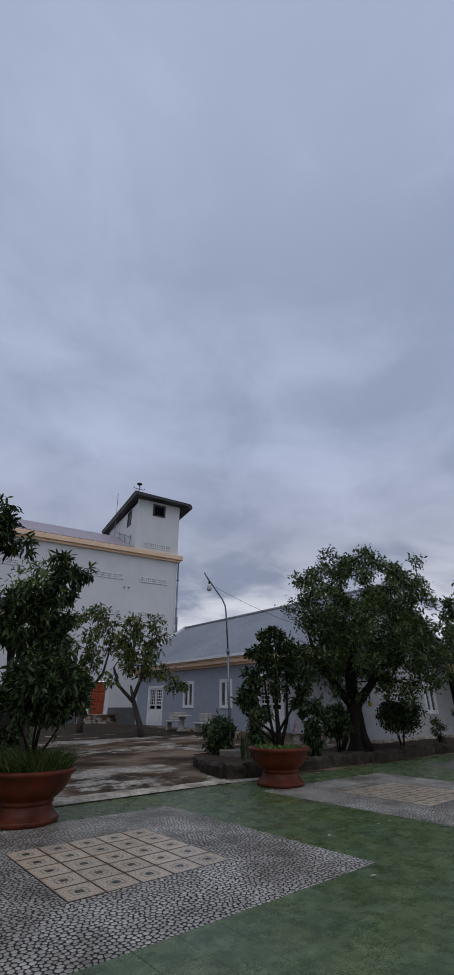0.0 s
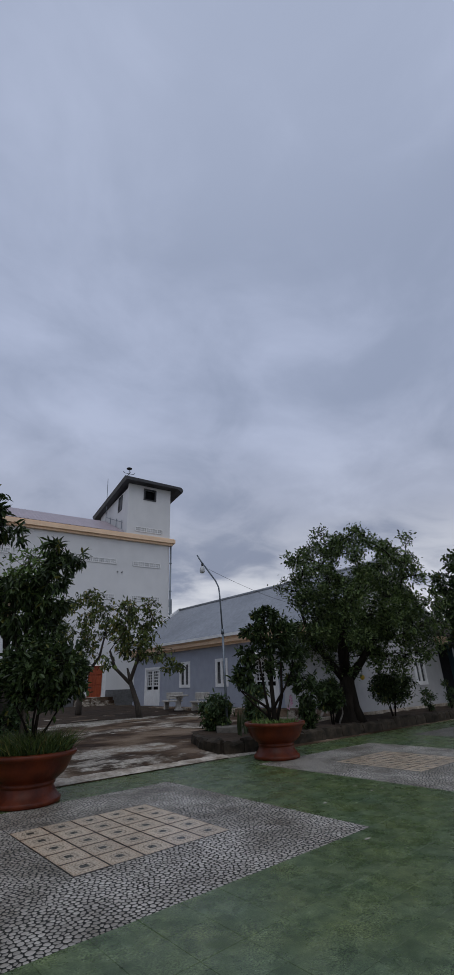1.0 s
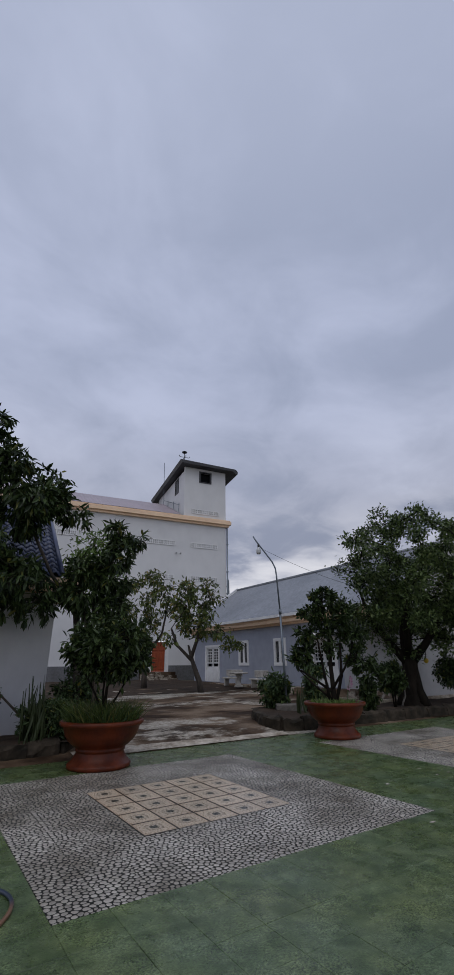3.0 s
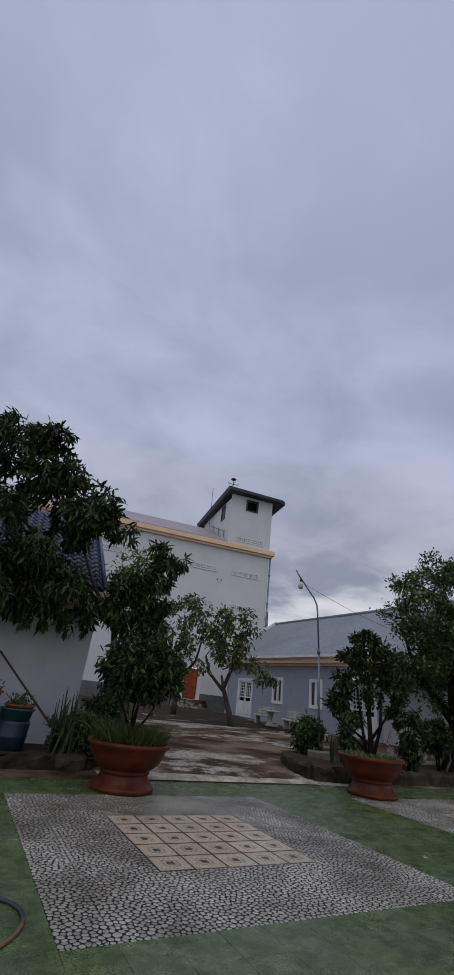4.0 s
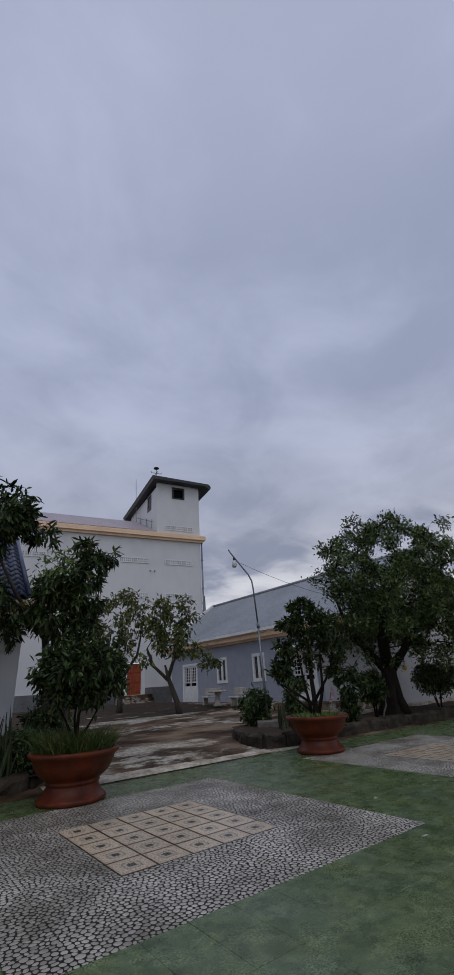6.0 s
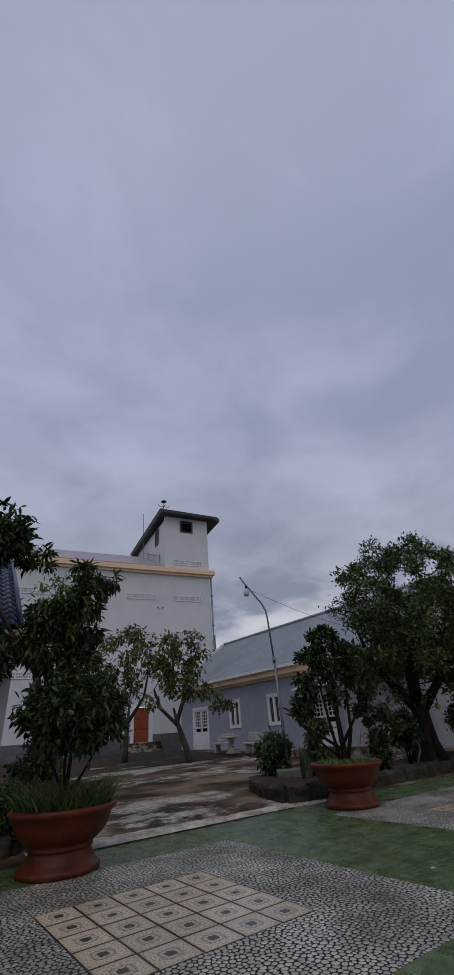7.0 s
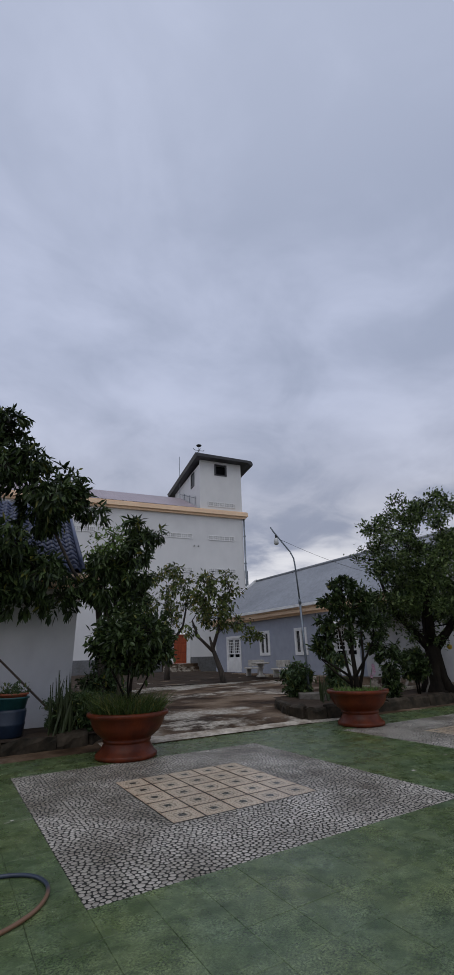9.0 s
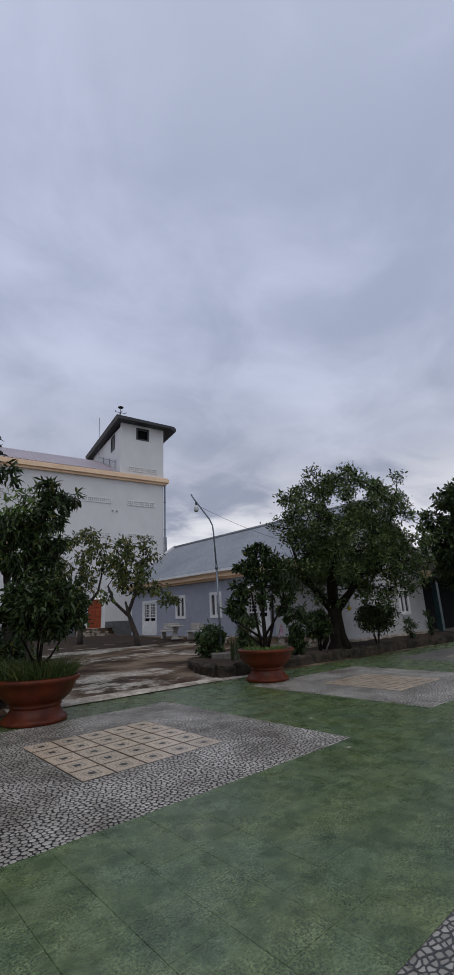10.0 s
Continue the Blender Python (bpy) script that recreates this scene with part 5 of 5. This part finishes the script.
def pot(x, y, turn, scale, label, tall_by=1.0):
    th = thing("plant_pot", pose(x, y, 0.0, 0, 0, turn), label, "plant pot", "terracotta pots")
    part("bowl", Shape().lathe([(r * scale, z * scale * tall_by) for r, z in PROFILE], 56, wobble=0.004), "terracotta", th, smooth=True)
    s = Shape()
    for i in range(9):
        rr = 0.64 * scale * (1 - i / 8)
        for k in range(24):
            a = k * math.pi / 12
            s.v.append((rr * math.cos(a), rr * math.sin(a), (0.62 + 0.09 * (i / 8)) * scale * tall_by + 0.02 * noise.noise(Vector((rr * 8, a * 3, x)))))
            if i:
                q = i * 24
                s.f.append((q - 24 + k, q - 24 + (k + 1) % 24, q + (k + 1) % 24, q + k))
    part("soil", s, "soil", th)
    return th


def blades(name, cx, cy, cz, rad, n, h, w, mat, label, category, seed, lean=0.5, kind=""):
    rng = np.random.default_rng(seed)
    s = Shape()
    for _ in range(n):
        r, a = rad * math.sqrt(rng.random()), rng.uniform(0, 6.283)
        x, y = cx + r * math.cos(a), cy + r * math.sin(a)
        hh = h * rng.uniform(0.5, 1.15)
        dx, dy = rng.normal(0, lean * hh * 0.5, 2) + np.array([math.cos(a), math.sin(a)]) * lean * hh * 0.5 * r / rad
        b = rng.uniform(0, 3.14)
        wx, wy = math.cos(b) * w / 2, math.sin(b) * w / 2
        s.add([(x - wx, y - wy, cz), (x + wx, y + wy, cz), (x + dx * .4 + wx * .8, y + dy * .4 + wy * .8, cz + hh * .6), (x + dx * .4 - wx * .8, y + dy * .4 - wy * .8, cz + hh * .6),
               (x + dx, y + dy, cz + hh)], [(0, 1, 2, 3), (3, 2, 4)])
    return solo(name, s, mat, label, category, kind=kind)


P1, P2 = (0.72, 3.6), (6.5, 3.48)
pot(*P1, 20, 0.97, "large dull red terracotta bowl pot on a flared foot", 1.06)
pot(*P2, 75, 0.985, "large red terracotta bowl pot by the stone kerb", 1.1)
blades("grass_tuft", *P1, 0.62, 0.6, 1900, 0.42, 0.013, "grass", "overgrown grass filling the pot", "grass", 3, 0.85, "stuff")
tree("potted_bush", (*P1, 0.62), [([(0, 0, -0.1), (0.02, 0, 0.12), (0.0, 0.02, 0.26)], [0.085, 0.07, 0.06])] +
     [([(0.0, 0, 0.12 + 0.03 * (i % 4)), (0.24 * math.cos(i * 2.1), 0.24 * math.sin(i * 2.1), 0.48 + 0.05 * (i % 3)), (0.55 * math.cos(i * 2.1 + 0.15), 0.55 * math.sin(i * 2.1 + 0.15), 0.92 + 0.08 * (i % 3))], [0.02, 0.014, 0.009]) for i in range(11)] +
     [([(0.0, 0, 0.2), (0.05, 0.05, 0.7), (-0.05, 0.0, 1.2)], [0.035, 0.025, 0.016])],
     lobe_set(34, (0.04, 0.0, 1.3), (0.82, 0.82, 0.40), 0.21, 18, 21),
     (14, 0.14, 0.062, 0.05), "dense dark bush on bare stems in a terracotta pot", "bush", seed=21, droop=0.45)
tree("mango_sapling", (1.0, 5.15, 0.22), [([(0, 0, -0.2), (0.03, 0, 1.2), (-0.05, 0, 2.6)], [0.05, 0.04, 0.03]), ([(0, 0, 1.0), (-0.25, 0.1, 2.0), (-0.4, 0.1, 2.9)], [0.035, 0.028, 0.02])],
     [(-.1, 0, 3.3, .42, .4, .4, 26), (.15, -.1, 3.75, .36, .34, .3, 24), (.35, -.1, 4.1, .28, .26, .2, 16), (.6, -.15, 4.3, .26, .22, .14, 14), (-.45, .1, 3.0, .36, .34, .35, 24), (-.55, .1, 3.5, .3, .3, .3, 18), (.3, -.1, 3.1, .32, .3, .3, 18), (-.1, .05, 2.6, .34, .3, .3, 18), (.2, -.05, 4.5, .2, .2, .16, 9), (.12, 0, 2.3, .22, .2, .2, 7), (.3, -.05, 2.7, .3, .28, .25, 16)],
     (15, 0.24, 0.066, 0.035), "young mango tree with drooping dark leaves", mat_leaf="leaf_dark", mat_bark="pale_bark", seed=22, droop=1.0)
tree("bonsai_tree", (*P2, 0.68), [([(0, 0, -0.1), (0.03, 0.02, 0.4), (-0.02, 0, 1.0), (0.05, 0.0, 1.7), (-0.05, 0.05, 2.3)], [0.08, 0.065, 0.055, 0.045, 0.03]),
     ([(0.02, 0, 0.3), (-0.3, 0.3, 0.6), (-0.6, 0.55, 0.85)], [0.04, 0.03, 0.02]), ([(0.0, 0, 0.4), (0.25, -0.25, 0.9), (0.4, -0.4, 1.3)], [0.04, 0.03, 0.02]),
     ([(0.05, 0, 0.0), (0.2, -0.15, 0.7), (0.2, -0.2, 1.5)], [0.05, 0.04, 0.025]), ([(-0.06, 0.04, -0.05), (-0.14, 0.12, 0.7), (-0.22, 0.2, 1.6)], [0.045, 0.035, 0.022]), ([(0.02, 0.02, 0.1), (-0.35, 0.34, 0.5), (-0.6, 0.6, 0.85)], [0.032, 0.024, 0.014])],
     [(-0.05, .05, 2.75, .38, .4, .26, 34), (-0.3, .3, 2.3, .32, .32, .22, 24), (.3, -.3, 2.25, .36, .36, .24, 28), (-.42, .42, 1.75, .3, .3, .2, 22), (.45, -.45, 1.7, .36, .36, .26, 28), (0, 0, 1.95, .3, .3, .25, 16),
      (-.52, .52, 1.32, .28, .27, .2, 20), (.55, -.5, 1.1, .36, .36, .3, 28), (-.62, .62, 1.08, .2, .2, .14, 11), (.75, -.7, 0.75, .26, .26, .18, 14), (.1, -.1, 1.4, .3, .3, .22, 10)],
     (16, 0.17, 0.07, 0.04), "trained bonsai-style tree in a terracotta pot", "tree", mat_leaf="leaf_dark", seed=23, droop=0.3, m=pose(*P2, 0.68) @ Matrix.Scale(0.95, 4))
blades("pot_weeds", *P1, 0.62, 0.58, 420, 0.3, 0.045, "leaf_mid", "broad-leaved weeds among the grass in the pot", "weeds", 6, 1.0, "stuff")
blades("pot_weeds", *P2, 0.665, 0.55, 600, 0.16, 0.035, "leaf_lime", "low green weeds filling the pot", "weeds", 4, 0.8, "stuff")

# ---- street lamp and cable ----
LX, LY = 7.68, 6.65
lamp = thing("street_lamp", pose(LX, LY, 0.3), "thin grey steel yard lamp with an angled arm", "street lamp")
part("pole", Shape().tube([(0, 0, -0.3), (-0.05, 0.04, 3.0)], [0.042, 0.036], 10), "steel", lamp, smooth=True)
part("upper_pole", Shape().tube([(-0.05, 0.04, 2.95), (-0.1, 0.08, 4.2), (-0.12, 0.1, 4.45), (-0.2, 0.16, 4.68), (-0.62, 0.5, 5.45), (-0.7, 0.56, 5.62)], 0.026, 8), "steel", lamp, smooth=True)
part("collar", Shape().tube([(-0.05, 0.04, 2.9), (-0.052, 0.042, 3.05)], 0.052, 10), "steel", lamp, smooth=True)
part("socket", Shape().tube([(-0.56, 0.45, 5.32), (-0.56, 0.45, 5.2)], 0.035, 8), "cable", lamp)
part("bulb", Shape().lathe([(0.02, 0.26), (0.055, 0.24), (0.085, 0.16), (0.09, 0.06), (0.06, 0.01), (0.0, 0.0)][::-1], 14, (-0.56, 0.45, 4.96)), "lamp_glass", lamp, "frosted lamp bulb, unlit", smooth=True)
cab = bend((LX - 0.42, LY + 0.33, 5.42), (13.2, 7.4, 4.6), -0.25, np.random.default_rng(2), 12)
solo("power_cable", Shape().tube(cab, 0.006, 5), "cable", "thin dark overhead cable from the lamp", "cable")

# ---- shrubs and small plants ----
def shrub(name, at, size, lobes, leaf, label, mat="leaf_dark", seed=1, stems=4, droop=0.35, category="shrub", group="", lift=0.0):
    rng = np.random.default_rng(seed + 100)
    st = []
    for i in range(stems):
        a = i * 6.283 / stems + rng.normal(0, 0.3)
        r = size[0] * 0.5
        st.append(([(0.04 * math.cos(a), 0.04 * math.sin(a), -0.1), (r * 0.5 * math.cos(a), r * 0.5 * math.sin(a), lift * 0.8 + size[2] * 0.4), (r * math.cos(a), r * math.sin(a), lift + size[2] * 0.9)], [0.022, 0.016, 0.01]))
    return tree(name, at, st, lobe_set(lobes, (0, 0, size[2] + lift), size, min(size) * 0.45, 16, seed), leaf, label, category, mat, "bark", seed, droop, group=group)


shrub("shrub", (7.5, 7.0, 0.3), (0.42, 0.42, 0.5), 9, (11, 0.17, 0.07, 0.06), "bushy green shrub at the foot of the lamp", "leaf_mid", 31)
shrub("shrub", (8.2, 5.9, 0.3), (0.3, 0.3, 0.75), 7, (12, 0.2, 0.06, 0.06), "narrow drooping shrub beside the lamp", "leaf_mid", 32, droop=0.8)
shrub("shrub", (9.75, 5.15, 0.3), (0.21, 0.21, 0.46), 7, (18, 0.13, 0.055, 0.06), "round dark shrub behind the stone kerb", "leaf_dark", 33)
shrub("shrub", (11.2, 5.3, 0.3), (0.32, 0.32, 0.42), 8, (20, 0.13, 0.06, 0.06), "dark leafy shrub beside the broad tree", "leaf_dark", 34, lift=0.5)
shrub("shrub", (14.75, 5.1, 0.3), (0.9, 0.75, 0.44), 15, (15, 0.14, 0.06, 0.10), "spreading shrub on thin stems beside the broad tree", "leaf_dark", 35, lift=0.6)
shrub("sapling", (18.2, 5.4, 0.32), (0.24, 0.24, 0.45), 4, (7, 0.14, 0.05, 0.05), "thin sapling against the pale gable wall", "leaf_mid", 37, stems=2)
shrub("sapling", (20.3, 5.4, 0.32), (0.22, 0.22, 0.6), 4, (5, 0.14, 0.05, 0.05), "spindly sapling near the house corner", "leaf_mid", 38, stems=2)
shrub("shrub", (0.95, 5.9, 0.25), (0.5, 0.4, 0.5), 8, (13, 0.15, 0.06, 0.06), "low weedy shrub at the end of the bed", "leaf_mid", 39)
shrub("shrub", (1.2, 6.9, 0.2), (0.45, 0.5, 0.75), 8, (12, 0.16, 0.06, 0.06), "weedy green bush beside the white house", "leaf_mid", 40)


def snake_plant(x, y, z, n, h, rad, label, seed):
    """Stiff upright sword leaves, each a folded blade of its own width."""
    rng = np.random.default_rng(seed)
    th = thing("snake_plant", pose(x, y, z), label, "plant", "snake plants")
    for _ in range(n):
        r, a = rad * math.sqrt(rng.random()), rng.uniform(0, 6.283)
        hh, w, b = h * rng.uniform(0.55, 1.1), rng.uniform(0.055, 0.09), rng.uniform(0, 3.14)
        lx, ly = rng.normal(0, 0.17, 2) * hh
        s = Shape()
        rows = 7
        for k in range(rows):
            t = k / (rows - 1)
            ww = w * (0.7 + 0.6 * t if t < 0.5 else 2.0 * (1 - t) + 0.02) * 0.5
            cx, cy = r * math.cos(a) + lx * t, r * math.sin(a) + ly * t
            dx, dy = math.cos(b + t * 0.6), math.sin(b + t * 0.6)
            s.v += [(cx - dx * ww, cy - dy * ww, hh * t), (cx - dy * 0.015, cy + dx * 0.015, hh * t), (cx + dx * ww, cy + dy * ww, hh * t)]
            if k:
                q = 3 * k
                s.f += [(q - 3, q - 2, q + 1, q), (q - 2, q - 1, q + 2, q + 1)]
        part("leaf", s, "snake_leaf", th)
    return th


snake_plant(-0.15, 5.25, 0.25, 17, 1.15, 0.28, "stiff upright snake plant against the white wall", 41)
snake_plant(0.35, 5.4, 0.25, 10, 0.7, 0.25, "snake plant at the end of the bed", 42)
snake_plant(7.35, 5.6, 0.3, 9, 0.75, 0.22, "snake plant beside the lamp", 43)
snake_plant(8.0, 5.3, 0.3, 9, 0.8, 0.25, "snake plant behind the stone kerb", 44)

# orchid-like flowers in the pot
fl = thing("flower_spray", pose(6.78, 3.2, 0.74), "pink and white flowers on a thin stem in the pot", "flower")
part("stem", Shape().tube([(-0.1, 0.05, -0.05), (-0.03, 0.02, 0.3), (0.05, 0, 0.55)], 0.008, 5), "leaf_mid", fl)
for dx, dy, dz in ((0.05, 0, 0.55), (0.0, -0.05, 0.42), (0.1, 0.04, 0.48), (-0.02, 0.03, 0.34)):
    s = Shape()
    for k in range(5):
        a = k * 1.2566
        s.add([(dx, dy, dz), (dx + 0.05 * math.cos(a - .4), dy - 0.02, dz + 0.05 * math.sin(a - .4)), (dx + 0.075 * math.cos(a), dy - 0.035, dz + 0.075 * math.sin(a)),
               (dx + 0.05 * math.cos(a + .4), dy - 0.02, dz + 0.05 * math.sin(a + .4))], [(0, 1, 2, 3)])
    part("blossom", s, "petal_pink", fl)
fruit = thing("jackfruit", pose(12.72, 4.92, 1.62), "yellow ripe fruit hanging from a limb of the tree", "fruit")
part("fruit", Shape().lathe([(0.0, 0.0), (0.05, 0.02), (0.085, 0.07), (0.08, 0.13), (0.04, 0.17), (0.0, 0.18)], 16), "fruit_yellow", fruit, smooth=True)
part("stalk", Shape().tube([(0, 0, 0.17), (0.01, -0.02, 0.4), (0.03, -0.06, 0.66)], 0.012, 6), "bark", fruit)
solo("aerial_root", Shape().tube([(0, 0, -0.1), (0.08, -0.05, 0.12), (0.2, -0.08, 0.3), (0.24, -0.05, 0.5), (0.34, 0.0, 0.72)], [0.035, 0.03, 0.028, 0.022, 0.015], 7), "cast_stone_dark",
     "pale curved root at the foot of the tree", "root", m=pose(11.55, 5.35, 0.3), smooth=True)

# ---- barrel, buckets, pole by the white house ----
bar = thing("water_barrel", pose(-1.05, 5.55, 0.25), "blue plastic barrel with a teal bucket set in its top", "barrel")
part("body", Shape().lathe([(0.0, 0), (0.27, 0.0), (0.29, 0.03), (0.3, 0.2), (0.31, 0.22), (0.31, 0.25), (0.3, 0.27), (0.31, 0.45), (0.3, 0.5), (0.0, 0.5)], 28), "blue_plastic", bar, smooth=True)
part("bucket", Shape().lathe([(0.0, 0.5), (0.28, 0.5), (0.31, 0.68), (0.34, 0.69), (0.34, 0.72), (0.3, 0.72), (0.28, 0.62), (0.0, 0.62)], 28), "teal_plastic", bar, "teal plastic bucket", smooth=True)
tub = thing("planter_tub", pose(-1.03, 5.5, 0.88), "shallow orange tub with small plants", "planter")
part("tub", Shape().lathe([(0.0, 0), (0.22, 0.0), (0.26, 0.12), (0.29, 0.13), (0.29, 0.16), (0.24, 0.16), (0.0, 0.12)], 24), "orange_plastic", tub, smooth=True)
rng0 = np.random.default_rng(50)
pp = rng0.normal(0, 0.12, (26, 3)) * np.array((1, 1, 0.25)) + np.array((0, 0, 0.2))
leaves(pp, np.tile((0, 0, 0.8), (26, 1)), 8, 0.1, 0.035, "leaf_mid", "foliage", tub, 0.1, 0.05, rng0)
tub2 = thing("planter_tub", pose(-1.75, 5.55, 0.25), "tall stacked orange tub with a dry plant", "planter")
part("tub", Shape().lathe([(0.0, 0), (0.24, 0.0), (0.27, 0.6), (0.3, 0.62), (0.0, 0.62)], 24), "blue_plastic", tub2, smooth=True)
part("rim_tub", Shape().lathe([(0.0, 0.62), (0.25, 0.62), (0.33, 0.95), (0.36, 0.96), (0.36, 1.0), (0.3, 1.0), (0.0, 0.9)], 24), "orange_plastic", tub2, smooth=True)
leaves(pp + np.array((0, 0, 0.9)), np.tile((0, 0, 0.8), (26, 1)), 8, 0.12, 0.04, "grass", "foliage", tub2, 0.1, 0.06, rng0)
solo("leaning_pole", Shape().tube([(0.0, -0.35, 0), (-1.75, 0.48, 1.7)], 0.022, 8), "wood_pole", "dark wooden pole leaning on the white wall", "pole", m=pose(0.12, 6.05, 0.3))

# ---- garden hose ----
pts = [(-4.5, -2.2), (-3.4, -1.75), (-2.6, -1.42), (-1.95, -1.28), (-1.55, -1.08), (-1.38, -0.78), (-1.42, -0.5), (-1.62, -0.34), (-2.0, -0.3), (-2.5, -0.36), (-3.2, -0.6), (-4.2, -0.8)]
line = []
for i in range(len(pts) - 1):
    a, b = pts[i], pts[i + 1]
    p, q = pts[max(0, i - 1)], pts[min(len(pts) - 1, i + 2)]
    for k in range(6):
        t = k / 6
        line.append(tuple(0.5 * (2 * a[d] + (b[d] - p[d]) * t + (2 * p[d] - 5 * a[d] + 4 * b[d] - q[d]) * t * t + (3 * a[d] - p[d] - 3 * b[d] + q[d]) * t ** 3) for d in (0, 1)) + (0.016,))
solo("garden_hose", Shape().tube(line, 0.015, 8), "hose_rubber", "thin dark garden hose curled on the tiles", "hose", smooth=True)

# ---- stone bench and table by the long house ----
def bench(m, label):
    th = thing("stone_bench", m, label, "bench", "stone garden set")
    part("seat", Shape().box(-0.65, 0.65, -0.2, 0.2, 0.38, 0.46, 0.015), "cast_stone", th)
    part("backrest", Shape().box(-0.65, 0.65, 0.17, 0.24, 0.52, 0.86, 0.015), "cast_stone", th)
    for x in (-0.5, 0.45):
        part("leg", Shape().box(x, x + 0.09, -0.17, 0.17, 0.0, 0.38, 0.012), "cast_stone", th)
        part("back_post", Shape().box(x, x + 0.09, 0.175, 0.235, 0.46, 0.52), "cast_stone", th)
    return th


bench(pose(13.3, 18.0, 0.5, 0, 0, -80), "pale weathered stone bench with a backrest")
bench(pose(13.25, 15.4, 0.47, 0, 0, -95), "pale cast-stone bench along the house wall")
tb = thing("stone_table", pose(12.9, 16.75, 0.48), "pale cast-stone garden table", "table")
part("tabletop", Shape().lathe([(0.0, 0.68), (0.48, 0.68), (0.52, 0.70), (0.52, 0.74), (0.48, 0.76), (0.0, 0.76)], 28), "cast_stone", tb, smooth=False)
part("pedestal", Shape().lathe([(0.0, 0), (0.26, 0.0), (0.26, 0.06), (0.13, 0.14), (0.11, 0.5), (0.2, 0.68), (0.0, 0.68)], 20), "cast_stone", tb, smooth=True)

# ---- lamp footing, radio mast, canopy ----
solo("lamp_footing", Shape().box(-0.42, 0.42, -0.3, 0.3, -0.35, 0.12, 0.025), "cast_stone_dark", "weathered concrete block at the lamp's foot", "footing", m=pose(LX - 0.1, LY - 0.25, 0.38, 0, 0, -35))
mast = thing("radio_mast", pose(31.95, 46.6, 0.5), "far thin lattice radio mast", "mast")
s = Shape()
for k in range(4):
    a = k * math.pi / 2 + 0.6
    part("mast_leg", Shape().tube([(0.55 * math.cos(a), 0.55 * math.sin(a), -0.6), (0.3 * math.cos(a), 0.3 * math.sin(a), 12.2)], 0.08, 4), "steel", mast)
for j in range(12):
    z0, z1 = j * 1.0, j * 1.0 + 1.0
    for k in range(4):
        a, b = k * math.pi / 2 + 0.6, (k + 1) * math.pi / 2 + 0.6
        r = 0.55 - 0.25 * z0 / 12
        s.tube([(r * math.cos(a), r * math.sin(a), z0), (r * math.cos(b), r * math.sin(b), z1)], 0.03, 3)
part("lacing", s, "steel", mast)
part("canopy", Shape().add([(15.0, -1.0, 3.05), (17.6, -1.0, 3.05), (17.6, 0.0, 3.3), (15.0, 0.0, 3.3), (15.0, -1.0, 3.12), (17.6, -1.0, 3.12), (17.6, 0.0, 3.37), (15.0, 0.0, 3.37)],
     [(3, 2, 1, 0), (4, 5, 6, 7), (0, 1, 5, 4), (1, 2, 6, 5), (2, 3, 7, 6), (3, 0, 4, 7)]), "metal_roof", low, "grey sheet canopy on the house wall")
snake_plant(0.05, 5.05, 0.25, 9, 0.8, 0.2, "dark snake plant crowding the kerb", 45)
for i, (x, y) in enumerate(((0.25, 5.2), (-0.05, 5.55), (0.6, 5.35), (0.55, 5.8))):
    shrub("weed_clump", (x, y, 0.25), (0.28, 0.28, 0.35), 6, (14, 0.11, 0.035, 0.05), "scruffy weeds in the bed with tiny pale flowers", "leaf_mid", 60 + i, stems=3, droop=0.2, group="bed weeds")

# ---- pale flecks and streaks on the tiles ----
rngf = np.random.default_rng(91)
s = Shape()
for fx, fy in ((5.17, -0.16), (4.89, -0.15), (3.76, -0.08), (5.01, 0.26), (4.64, -1.59), (2.79, -1.43), (-0.87, 1.19), (-1.41, 1.13)):
    n = 7
    r = rngf.uniform(0.025, 0.06)
    st = rngf.uniform(0.3, 0.6)
    ring = [(fx + r * rngf.uniform(0.6, 1.2) * math.cos(k * 6.283 / n), fy + st * r * rngf.uniform(0.6, 1.2) * math.sin(k * 6.283 / n), 0.0042) for k in range(n)]
    s.add(ring, [tuple(range(n))])
for ax, ay, bx, by in ((-1.03, 1.08, -0.66, 0.97), (-1.48, 1.09, -1.24, 1.07), (-0.45, 0.93, -0.28, 0.89)):
    for k in range(7):
        u = k / 6 + rngf.uniform(-0.05, 0.05)
        fx, fy, r = ax + (bx - ax) * u, ay + (by - ay) * u + rngf.uniform(-0.012, 0.012), rngf.uniform(0.012, 0.035)
        s.add([(fx + r * rngf.uniform(0.7, 1.3) * math.cos(q * 1.047), fy + 0.35 * r * rngf.uniform(0.6, 1.2) * math.sin(q * 1.047), 0.0042) for q in range(6)], [tuple(range(6))])
solo("cement_fleck", s, "lime", "pale flecks and thin streaks on the tiles", "stain", kind="stuff")
